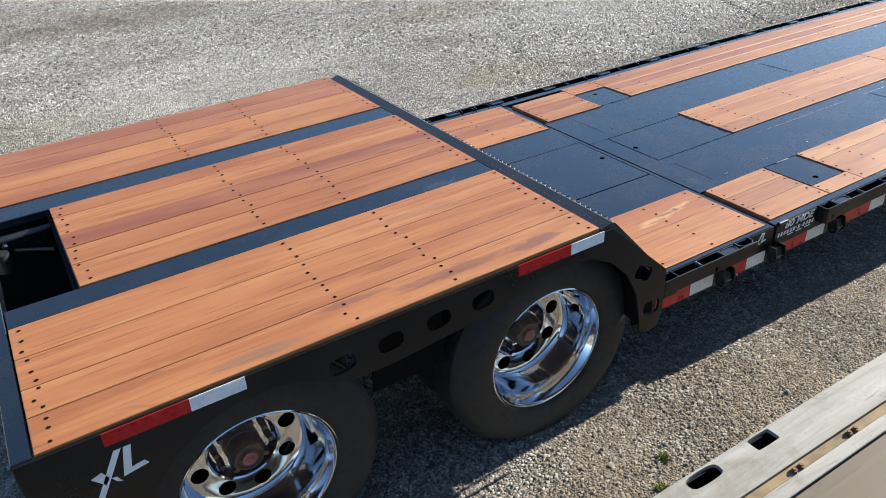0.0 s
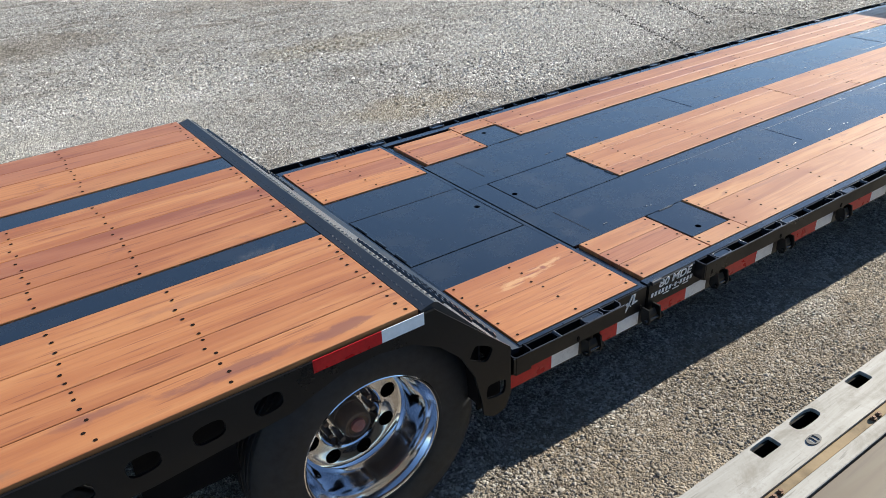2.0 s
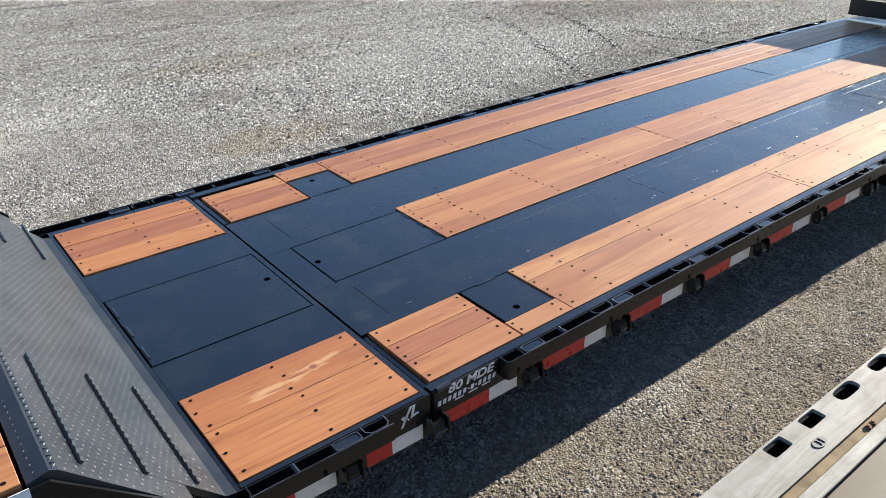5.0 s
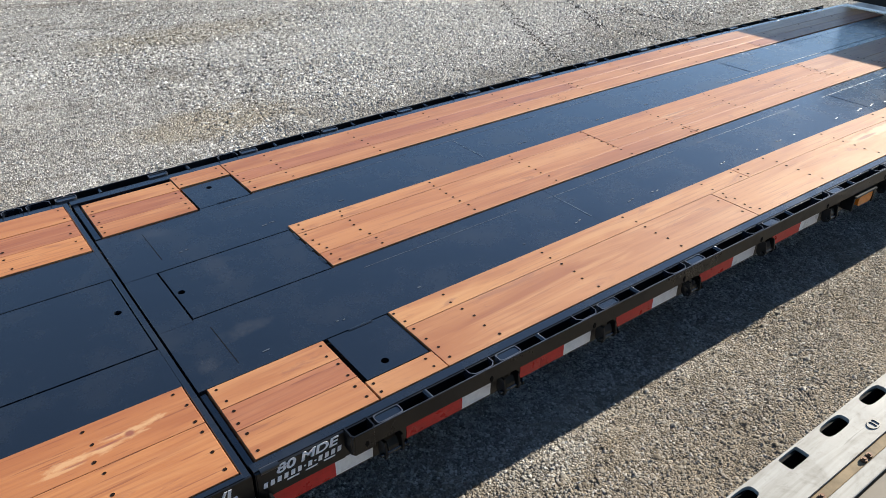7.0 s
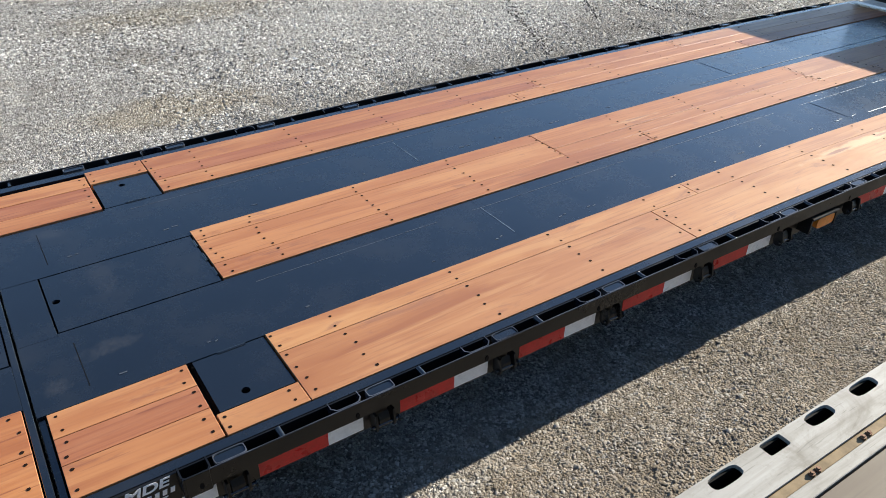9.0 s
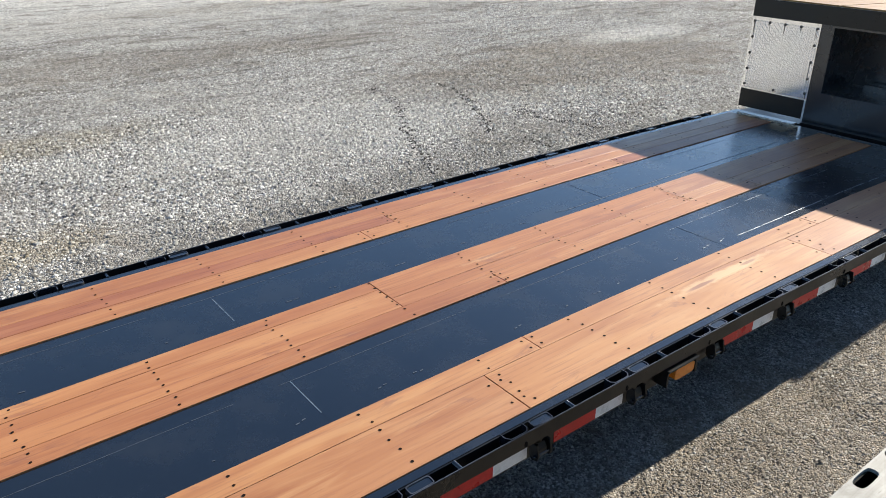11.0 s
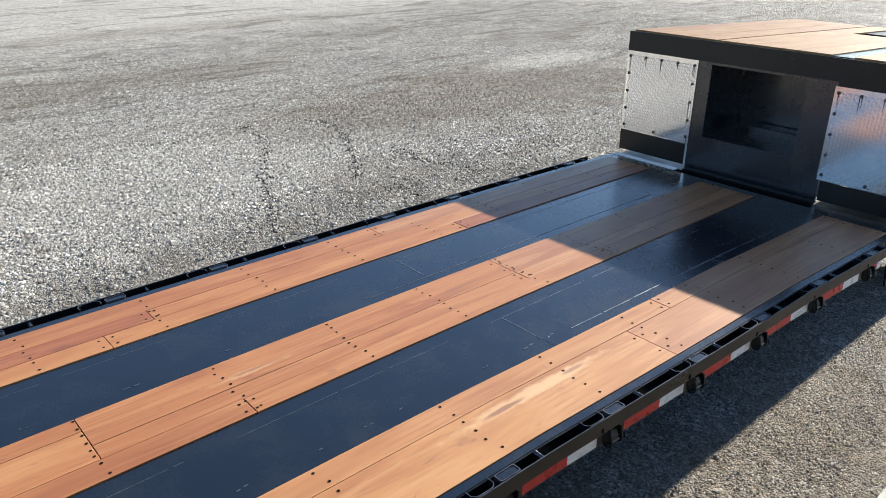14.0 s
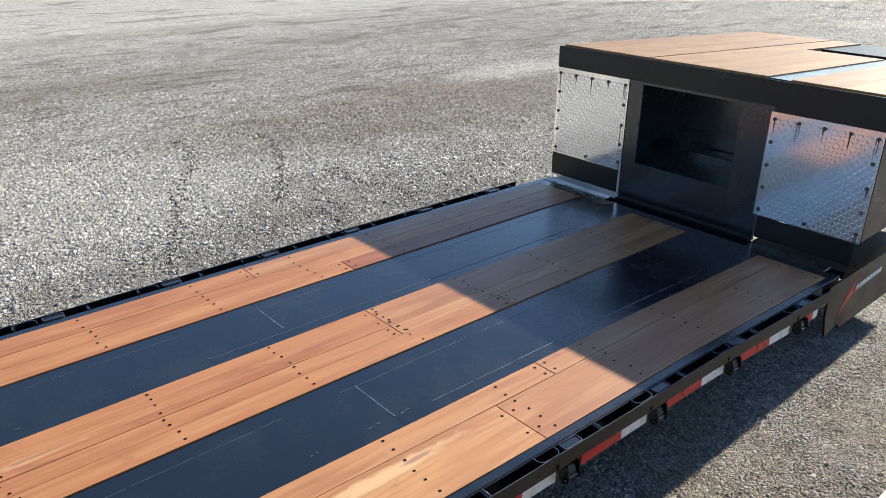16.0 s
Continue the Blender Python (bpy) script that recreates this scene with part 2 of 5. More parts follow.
ALU = make_rail("weathered_aluminium")
SCREW = make_plain("dark_screw_head", (0.014, 0.008, 0.006), 0.9, 0.0, 0.3, 14.0, 0.1, 0.1)
WELD = make_plain("bare_weld_bead", (0.20, 0.22, 0.24), 0.30, 0.6, 0.3, 60.0)
# Near-black that puts the shade of recesses and gaps into the colour.
HOLE = make_plain("recess_shade_black", (0.004, 0.004, 0.005), 0.8, 0.0, 0.2, 14.0, 0.1, 0.15)
BRASS = make_plain("yellow_sealant_strip", (0.27, 0.20, 0.115), 0.75, 0.0, 0.55, 16.0, 0.25, 0.2)
# Bright grey that stands for the highlights on glossy steel edges.
EDGE = make_plain("edge_glint_steel", (0.10, 0.11, 0.13), 0.34, 0.5, 0.8, 18.0)
RUST = make_plain("rusty_bolt", (0.16, 0.085, 0.05), 0.7, 0.4, 0.4, 50.0)


def make_tread(name, colour, rough, metal, height):
    """Sheet metal, gritty and a little scuffed; the raised lugs are geometry."""
    s = Shader(name)
    v = s.coords()
    a = s.noise(v, 4.0, 6.0, 0.65)
    b = s.noise(v, 70.0, 3.0, 0.6)
    base = s.mix(s.grey(a, 0.42, 0.75, 0.0, 0.35), colour, tuple(min(1, q * 1.6 + 0.02) for q in colour))
    return s.done(base, s.grey(a, 0.3, 0.7, rough * 0.8, rough * 1.3), metal, s.bump(b, height, 0.002), spec=0.85)


TREAD_BLACK = make_tread("painted_tread_plate", (0.020, 0.024, 0.030), 0.38, 0.0, 0.08)
# Lugs lighter and bluer than the plate they stand on.
NOSING = make_plain("blue_grey_tread", (0.055, 0.066, 0.085), 0.48, 0.0, 0.4, 30.0)
TREAD_ALU = make_tread("bright_tread_plate", (0.90, 0.90, 0.90), 0.13, 1.0, 0.05)


# patches of the yard: centre, radii, colour, strength
NEAR_PATCHES = [
    (6.5, 1.55, 8.5, 0.85, (0.200, 0.152, 0.096), 0.66),
    # Dark tone here stands for the shadow sides of the stones.
    (10.0, 5.7, 4.2, 1.2, (0.15, 0.14, 0.12), 0.5),
    (5.6, 6.6, 0.9, 0.4, (0.3, 0.235, 0.13), 0.45),
    (5.7, 1.35, 1.6, 0.32, (0.25, 0.205, 0.15), 0.55),
    (3.6, 1.55, 0.7, 0.3, (0.27, 0.225, 0.165), 0.45),
]
FAR_PATCHES = [
    (14.0, 25.0, 16.0, 9.0, (0.66, 0.64, 0.59), 0.55),
    (1.0, 8.0, 1.6, 0.6, (0.26, 0.24, 0.13), 0.35),
    (6.5, 9.5, 1.5, 0.5, (0.27, 0.22, 0.13), 0.4),
    (14.8, 9.0, 4.2, 1.9, (0.235, 0.2, 0.155), 0.75),
    (9.2, 8.2, 2.8, 1.7, (0.6, 0.58, 0.53), 0.35),
    (17.5, 10.2, 1.6, 0.7, (0.66, 0.64, 0.59), 0.6),
    (2.5, 12.5, 2.2, 0.9, (0.2, 0.17, 0.13), 0.6),
    (9.0, 13.5, 5.0, 1.2, (0.23, 0.2, 0.16), 0.5),
    (3.0, 8.5, 2.0, 1.4, (0.62, 0.6, 0.55), 0.35),
    (14.0, 19.0, 6.0, 0.8, (0.3, 0.26, 0.21), 0.4),
]


def yard_marks(s, base, amount):
    """Large patches of bare tan ground, one darkened for stone shade, and a few curved tyre scars of dark soil, by
    place in the yard.
    """
    v = s.coords()
    wide = s.noise(v, 0.42, 5.0, 0.62, 0.7)
    base = s.mix(s.grey(wide, 0.46, 0.66, 0.0, 0.55 * amount), base, (0.30, 0.28, 0.245))
    pale = s.noise(s.coords((0.5, 0.9, 1.0)), 0.8, 4.0, 0.6, 0.4)
    base = s.mix(s.grey(pale, 0.54, 0.72, 0.0, 0.45 * amount), base, (0.60, 0.58, 0.53))
    rut = s.noise(s.coords((1.0, 1.25, 1.0), rot=(0, 0, 0.6)), 1.15, 7.0, 0.68, 0.9)
    base = s.mix(s.grey(rut, 0.54, 0.63, 0.0, 0.50 * amount), base, (0.205, 0.178, 0.140))
    xyz = s.node("SeparateXYZ")
    s.wire(v, xyz.inputs[0])
    rag = s.noise(v, 1.6, 5.0, 0.65)
    for cx, cy, rx, ry, colour, k in NEAR_PATCHES + FAR_PATCHES:
        ax = s.math("MULTIPLY", s.math("SUBTRACT", xyz.outputs[0], cx), 1 / rx)
        ay = s.math("MULTIPLY", s.math("SUBTRACT", xyz.outputs[1], cy), 1 / ry)
        d = s.math("ADD", s.math("SQRT", s.math("ADD", s.math("MULTIPLY", ax, ax), s.math("MULTIPLY", ay, ay))), s.math("MULTIPLY", s.math("SUBTRACT", rag, 0.5), 1.6))
        base = s.mix(s.grey(d, 0.55, 1.1, k * amount, 0.0), base, colour)
    # thin scraped lines across the open yard
    drag = s.noise(s.coords((0.34, 1.5, 1.0)), 1.15, 7.0, 0.66, 1.1)
    base = s.mix(s.math("MULTIPLY", s.grey(drag, 0.55, 0.60, 0.0, 0.62 * amount), s.grey(s.math("MULTIPLY", xyz.outputs[1], 0.05), 0.38, 0.55, 0.0, 1.0)), base, (0.150, 0.132, 0.105))
    return base


def make_gravel(name):
    """Crushed limestone, grey with tan fines, damp dark patches and sparse green."""
    s = Shader(name)
    v = s.coords()
    cell = s.voronoi(v, 85.0)
    cell2 = s.voronoi(v, 190.0)
    lump = s.noise(v, 40.0, 6.0, 0.75)
    mid = s.noise(v, 2.4, 5.0, 0.6)
    grain = s.math("MULTIPLY", s.math("ADD", cell.outputs["Color"], cell2.outputs["Color"]), 0.5)
    stone = s.ramp(grain, [(0.14, (0.05, 0.048, 0.045)), (0.40, (0.20, 0.19, 0.175)), (0.60, (0.50, 0.485, 0.455)), (0.82, (0.86, 0.85, 0.82))])
    fines = s.ramp(lump, [(0.32, (0.11, 0.10, 0.088)), (0.5, (0.29, 0.272, 0.24)), (0.68, (0.58, 0.56, 0.51))])
    base = s.mix(s.grey(mid, 0.34, 0.60, 0.35, 0.95), fines, stone)
    base = yard_marks(s, base, 1.0)
    clump = s.voronoi(v, 26.0)
    base = s.mix(0.55, base, s.mix(1.0, base, s.ramp(clump.outputs["Color"], [(0.2, (0.50, 0.49, 0.47)), (0.5, (1.0, 1.0, 1.0)), (0.8, (1.55, 1.54, 1.50))]), "MULTIPLY"))
    green = s.noise(v, 1.1, 5.0, 0.7, 0.3)
    base = s.mix(s.grey(green, 0.66, 0.80, 0.0, 0.35), base, (0.13, 0.15, 0.06))
    h = s.math("ADD", s.math("MULTIPLY", cell.outputs["Distance"], -0.9), s.math("MULTIPLY", lump, 0.7))
    n = s.bump(h, 1.0, 0.016)
    n = s.bump(cell2.outputs["Distance"], 0.6, 0.006, n)
    return s.done(base, 0.85, 0.0, n, spec=0.3)


def make_stone(name):
    s = Shader(name)
    isl = s.island()
    v = s.coords()
    base = s.ramp(isl, [(0.0, (0.06, 0.056, 0.050)), (0.25, (0.18, 0.168, 0.150)), (0.5, (0.39, 0.373, 0.335)), (0.75, (0.64, 0.62, 0.57)), (1.0, (0.90, 0.89, 0.85))])
    base = s.mix(s.grey(s.noise(v, 90.0, 4.0), 0.35, 0.7, 0.0, 0.30), base, (0.26, 0.235, 0.20))
    base = yard_marks(s, base, 0.80)
    return s.done(base, 0.8, 0.0, s.bump(s.noise(v, 160.0, 3.0), 0.3, 0.004), spec=0.35)


GRAVEL = make_gravel("crushed_stone_ground")
STONE = make_stone("loose_stone")
SOIL = make_plain("damp_soil", (0.085, 0.075, 0.062), 0.9, 0.0, 0.5, 25.0)
LEAF = make_plain("weed_leaf", (0.27, 0.29, 0.08), 0.6, 0.0, 0.4, 30.0)

# ---- mesh helpers ----


def part(name, bm, material, parent=None, label="", smooth=False):
    """Links a bmesh as one mesh object under a thing or a part."""
    me = bpy.data.meshes.new(name)
    bm.normal_update()
    bm.to_mesh(me)
    bm.free()
    me.materials.append(material)
    if smooth:
        me.polygons.foreach_set("use_smooth", [True] * len(me.polygons))
        me.set_sharp_from_angle(angle=radians(38))
    ob = new(name, me)
    if parent is not None:
        ob.parent = parent
    if label:
        ob["label"] = label
    return ob


def box(bm, x0, x1, y0, y1, z0, z1, ch=0.0):
    """A box; ch chamfers its top edges."""
    if ch <= 0:
        rings = [(x0, x1, y0, y1, z0), (x0, x1, y0, y1, z1)]
    else:
        rings = [(x0, x1, y0, y1, z0), (x0, x1, y0, y1, z1 - ch), (x0 + ch, x1 - ch, y0 + ch, y1 - ch, z1)]
    vs = [[bm.verts.new(p) for p in ((a, c, z), (b, c, z), (b, d, z), (a, d, z))] for a, b, c, d, z in rings]
    bm.faces.new(vs[0][::-1])
    for lo, hi in zip(vs, vs[1:]):
        for i in range(4):
            bm.faces.new((lo[i], lo[(i + 1) % 4], hi[(i + 1) % 4], hi[i]))
    bm.faces.new(vs[-1])
    return vs


def boxes(*rows, ch=0.0):
    bm = bmesh.new()
    for r in rows:
        box(bm, *r, ch)
    return bm


def place(axis, u, v, w):
    """A point from plane coordinates u, v and depth w along axis."""
    return {"x": (w, u, v), "y": (u, w, v), "z": (u, v, w)}[axis]


def slab(bm, outer, holes, axis, w0, w1):
    """A flat plate with true holes: outline and holes in the plane, thickness from w0 to w1."""
    loops, edges = [], []
    for loop in [outer, *holes]:
        vs = [bm.verts.new(place(axis, u, v, w0)) for u, v in loop]
        loops.append(vs)
        edges += [bm.edges.new((a, b)) for a, b in zip(vs, vs[1:] + vs[:1])]
    filled = bmesh.ops.triangle_fill(bm, edges=edges, use_beauty=True)
    faces = [g for g in filled["geom"] if isinstance(g, bmesh.types.BMFace)]
    made = bmesh.ops.extrude_face_region(bm, geom=faces)
    top = [g for g in made["geom"] if isinstance(g, bmesh.types.BMVert)]
    shift = place(axis, 0, 0, w1 - w0)
    bmesh.ops.translate(bm, verts=top, vec=shift)
    bmesh.ops.recalc_face_normals(bm, faces=bm.faces)


def oval(cx, cy, rx, ry, n=14, power=2.6, turn=0.0):
    out = []
    for i in range(n):
        a = 2 * math.pi * i / n
        c, s = math.cos(a), math.sin(a)
        u, v = rx * math.copysign(abs(c) ** (2 / power), c), ry * math.copysign(abs(s) ** (2 / power), s)
        out.append((cx + u * math.cos(turn) - v * math.sin(turn), cy + u * math.sin(turn) + v * math.cos(turn)))
    return out


def lathe(bm, profile, centre, n=48, closed=False):
    """Turns (radius, depth) pairs round an axle along y at centre (x, y, z)."""
    cx, cy, cz = centre
    rings = []
    for r, d in profile:
        rings.append([bm.verts.new((cx + r * math.cos(2 * math.pi * i / n), cy + d, cz + r * math.sin(2 * math.pi * i / n))) for i in range(n)])
    pairs = list(zip(rings, rings[1:])) + ([(rings[-1], rings[0])] if closed else [])
    for a, b in pairs:
        for i in range(n):
            bm.faces.new((a[i], a[(i + 1) % n], b[(i + 1) % n], b[i]))
    return rings


def cylinder(bm, a, b, r, n=10, r2=None):
    """A capped rod from a to b."""
    a, b = Vector(a), Vector(b)
    q = (b - a).to_track_quat("Z", "Y")
    r2 = r if r2 is None else r2
    lo = [bm.verts.new(a + q @ Vector((r * math.cos(2 * math.pi * i / n), r * math.sin(2 * math.pi * i / n), 0))) for i in range(n)]
    hi = [bm.verts.new(b + q @ Vector((r2 * math.cos(2 * math.pi * i / n), r2 * math.sin(2 * math.pi * i / n), 0))) for i in range(n)]
    bm.faces.new(lo[::-1])
    bm.faces.new(hi)
    for i in range(n):
        bm.faces.new((lo[i], lo[(i + 1) % n], hi[(i + 1) % n], hi[i]))


def thing(name, label, category, at=(0, 0, 0), group="", kind=""):
    ob = new(name)
    ob.empty_display_size = 0.1
    ob.location = at
    return tagged(ob, label, category, group, kind)



# ---- ground ----
HOLLOW = [(3.0, 11.5, 0.9, -0.05), (8.5, 13.0, 1.2, -0.05), (10.6, 9.0, 0.9, -0.06), (12.5, 16.0, 1.6, -0.06), (6.0, 17.0, 2.0, 0.06)]


def ground_z(x, y):
    """Height of the yard at a place: nearly level, with slight rolls away from the trailer."""
    far = min(1.0, max(0.0, (y - 5.0) / 4.0))
    z = 0.03 + 0.035 * far * noise.noise(Vector((x * 0.35, y * 0.35, 0.3)))
    z += 0.012 * noise.noise(Vector((x * 1.7, y * 1.7, 4.1)))
    for hx, hy, r, d in HOLLOW:
        z += 0.5 * d * math.exp(-((x - hx) ** 2 + (y - hy) ** 2) / (r * r))
    return z


def build_ground():
    xs = sorted(set([-900, -300, -100, -40, -20] + [-10 + 0.25 * i for i in range(161)] + [36, 50, 80, 140, 300, 900]))
    ys = sorted(set([-900, -300, -100, -40, -20, -10, -5] + [-3 + 0.25 * i for i in range(125)] + [34, 45, 70, 130, 300, 900]))
    verts = []
    for y in ys:
        for x in xs:
            inside = -10 <= x <= 30 and -3 <= y <= 28
            verts.append((x, y, ground_z(x, y) if inside else 0.03))
    nx = len(xs)
    faces = [(j * nx + i, j * nx + i + 1, (j + 1) * nx + i + 1, (j + 1) * nx + i) for j in range(len(ys) - 1) for i in range(nx - 1)]
    me = bpy.data.meshes.new("ground")
    me.from_pydata(verts, [], faces)
    me.polygons.foreach_set("use_smooth", [True] * len(me.polygons))
    me.materials.append(GRAVEL)
    return tagged(new("ground", me), "grey crushed stone yard with tan fines", "ground", kind="structure")


build_ground()

# ---- trailer: shared numbers ----
DECK = 0.58            # top of the low deck
REAR = 1.05            # top of the raised rear deck
GOOSE = 1.66           # top of the front deck
trailer = thing("lowbed_trailer", "black lowbed trailer with orange hardwood decking, standing on gravel", "trailer", (2.5, 3.3, 0))
trailer.location = (0, 0, 0)
screws = bmesh.new()


def screw(x, y, z):
    """A countersunk screw head sitting in the board."""
    n, r = 7, 0.0066 + 0.0012 * random.random()
    z -= 0.018 * max(0.0, 2.722 - x) if z > 0.9 else 0.0
    ring = [screws.verts.new((x + r * math.cos(i * 1.0472), y + r * math.sin(i * 1.0472), z + 0.0012)) for i in range(n)]
    screws.faces.new(ring)


def screw_row(x, edges, z, lean=0.0, spots=(0.24, 0.76)):
    """Screws across a row of boards, at the same spots on each board."""
    for a, b in zip(edges, edges[1:]):
        for k in spots:
            y = a + (b - a) * k
            screw(x + lean * (y - edges[0]) + random.uniform(-0.012, 0.012), y + random.uniform(-0.008, 0.008), z)


def plank(parent, x0, x1, y0, y1, top, thick=0.038, material=None, ch=0.0014, g=0.0014):
    dz = random.uniform(-0.0008, 0.0008)
    return part("plank", boxes((x0 + 0.002, x1 - 0.002, y0 + g, y1 - g, top - thick, top + dz), ch=ch), material or WOOD, parent)


# ---- rear deck ----
RX0, RX1, MX0 = 0.68, 2.722, 0.937
near_edges = [2.060, 2.232, 2.380, 2.560, 2.768]
mid_edges = [2.908, 3.095, 3.250, 3.390, 3.580, 3.705]
far_edges = [3.868, 4.055, 4.240, 4.410, 4.585]
SINK = 0.005           # the steel strips lie this far below the boards
rear = part("rear_deck", boxes((MX0, RX1, 2.26, 4.58, 0.95, REAR - 0.042), (RX0, MX0, 2.26, 2.889, 0.95, REAR - 0.042), (RX0, MX0, 3.724, 4.58, 0.95, REAR - 0.042)), BLACK, trailer, "raised gloss black rear deck over the axles, boarded with hardwood")
part("tail_beam", boxes((0.62, 0.677, 2.058, 4.587, 0.93, REAR - 0.004), ch=0.003), BLACK, rear, "gloss black tail beam")
for y0, y1 in ((2.772, 2.905), (3.709, 3.864)):
    part("steel_strip", boxes((RX0, RX1, y0, y1, REAR - 0.0419, REAR - SINK), ch=0.003), BLACK, rear, "gloss black steel strip between the boards")
for e, red in ((near_edges, ()), (far_edges, (2, 3))):
    for k, (a, b) in enumerate(zip(e, e[1:])):
        plank(rear, RX0, RX1, a, b, REAR, material=WOOD_RED if k in red else WOOD, ch=0.002, g=0.0022)
for k, (a, b) in enumerate(zip(mid_edges, mid_edges[1:])):
    plank(rear, MX0, RX1, a, b, REAR, material=WOOD_RED if k == 2 else WOOD, ch=0.002, g=0.0022)
THIRDS = (0.17, 0.5, 0.83)
for x in (0.722, 1.672, 2.078, 2.690):
    screw_row(x, near_edges, REAR, 0.0, THIRDS)
for x in (0.722, 1.625, 2.058, 2.690):
    screw_row(x, far_edges, REAR, 0.0, THIRDS)
for x in (0.975, 1.680, 2.052, 2.690):
    screw_row(x, [2.908, 3.107, 3.306, 3.505, 3.705], REAR, 0.0, THIRDS)
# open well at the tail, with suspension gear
# Well sides carry the near-black colour for the shade inside.
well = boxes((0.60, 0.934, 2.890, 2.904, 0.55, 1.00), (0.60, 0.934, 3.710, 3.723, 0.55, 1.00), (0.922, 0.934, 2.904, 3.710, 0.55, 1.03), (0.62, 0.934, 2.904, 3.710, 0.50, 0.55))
part("tail_well", well, HOLE, rear, "open well, its steel sides coloured near-black for the shade")
for name, a, b, r, lab in (("air_valve", (0.70, 3.57, 0.88), (0.70, 3.57, 0.965), 0.035, "grey metal air valve"), ("linkage_rod", (0.76, 3.640, 0.930), (0.908, 3.539, 0.930), 0.008, "bare steel linkage rod"),
                           ("air_line", (0.66, 3.64, 0.985), (0.93, 3.66, 0.985), 0.016, "dark air line"), ("air_spring", (0.80, 3.05, 0.56), (0.80, 3.05, 0.72), 0.07, "black air spring")):
    bm = bmesh.new()
    cylinder(bm, a, b, r, 14)
    part(name, bm, RUBBER if name == "air_spring" else IRON, rear, lab, True)

part("hanger_bracket", boxes((0.66, 0.90, 3.655, 3.668, 0.90, 1.00), ch=0.003), BLACK, rear, "black hanger bracket")
bm = bmesh.new()
cylinder(bm, (0.73, 3.655, 0.955), (0.73, 3.638, 0.955), 0.018, 6)
cylinder(bm, (0.73, 3.638, 0.955), (0.73, 3.628, 0.955), 0.009, 8)
part("bracket_bolt", bm, CHROME, rear, "bright hexagon bolt")
HUB_Z, TYRE_R = 0.475, 0.475
WHEEL_X = (1.275, 2.555)


def side_panel(y0, y1):
    """Black side plate of the rear deck with wheel arches and lightening holes."""
    bm = bmesh.new()
    top = [(0.625, 1.004), (2.78, 1.031), (3.115, 0.725), (3.118, 0.50), (3.09, 0.435), (3.03, 0.425), (2.985, 0.455), (2.975, 0.53)]
    arch = [(2.945, 0.66), (2.88, 0.78), (2.79, 0.87), (2.68, 0.93), (2.55, 0.95), (2.42, 0.94), (2.31, 0.905), (2.22, 0.885), (1.98, 0.865), (1.78, 0.845), (1.62, 0.845), (1.55, 0.87), (1.46, 0.92), (1.36, 0.945), (1.24, 0.945), (1.12, 0.905), (1.02, 0.84), (0.94, 0.74), (0.90, 0.62), (0.885, 0.50), (0.86, 0.44), (0.66, 0.44), (0.63, 0.48)]
    lift = lambda u: -0.014 if u < 2.3 else 0.0
    arch = [(u, v + lift(u)) for u, v in arch]
    holes = [oval(1.59, 0.925, 0.05, 0.034, 14, 3.0, 0.1), oval(1.775, 0.937, 0.05, 0.034, 14, 3.0, 0.1), oval(1.968, 0.947, 0.05, 0.034, 14, 3.0, 0.1), oval(2.157, 0.957, 0.048, 0.034, 14, 3.0, 0.1),
             oval(2.975, 0.755, 0.05, 0.034, 12, 4.0, -0.5), oval(3.045, 0.553, 0.048, 0.036, 12, 4.0, -0.1)]
    slab(bm, top + arch, [[(u, v + lift(u)) for u, v in h] for h in holes], "y", y0, y1)
    return bm


part("side_panel", side_panel(2.046, 2.057), BLACK_SIDE, rear, "black side plate with oval holes")
part("side_panel", side_panel(4.588, 4.600), BLACK_SIDE, rear, "black side plate with oval holes")
for r in ((0.64, 0.66, 2.05, 2.88, 0.5, 0.93), (0.64, 0.66, 3.72, 4.53, 0.5, 0.93), (1.0, 2.74, 2.72, 2.76, 0.55, 0.93), (1.0, 2.74, 3.85, 3.89, 0.55, 0.93)):
    part("inner_web", boxes(r), BLACK_SIDE, rear)


# Added unseen near-black sheets that keep the plate's holes and arch dark.
for r in ((1.76, 2.07, 2.2, 2.21, 0.6, 1.0), (2.97, 2.98, 2.062, 2.6, 0.5, 0.80), (2.985, 3.10, 2.09, 2.10, 0.45, 0.685)):
    part("inner_web", boxes(r), HOLE, rear)


def tape(parent, x0, x1, z0, z1, y, material, tilt=0.0):
    """A strip of reflective tape on a face that looks towards -y."""
    bm = bmesh.new()
    dz = tilt * (x1 - x0)
    pts = [(x0, z0), (x1, z0 + dz), (x1, z1 + dz), (x0, z1)]
    vs = [bm.verts.new((a, y - 0.0015, c)) for a, c in pts] + [bm.verts.new((a, y + 0.001, c)) for a, c in pts]
    bm.faces.new(vs[:4])
    for i in range(4):
        bm.faces.new((vs[i], vs[4 + i], vs[4 + (i + 1) % 4], vs[(i + 1) % 4]))
    bmesh.ops.recalc_face_normals(bm, faces=bm.faces)
    return part("reflective_tape", bm, material, parent, "red reflective tape" if material is RED else "white reflective tape")


for x0, x1, m in ((0.85, 1.10, RED), (1.10, 1.272, WHITE), (2.315, 2.565, RED), (2.565, 2.732, WHITE)):
    tape(rear, x0, x1, 0.946 + 0.0165 * x0, 0.994 + 0.0165 * x0, 2.0455, m, 0.0165)


def mark(parent, polys, y, material, label):
    """Flat vinyl shapes on a face that looks towards -y; points are (x, z)."""
    bm = bmesh.new()
    for poly in polys:
        slab(bm, poly, [], "y", y - 0.0016, y + 0.0005)
    return part("vinyl_mark", bm, material, parent, label)


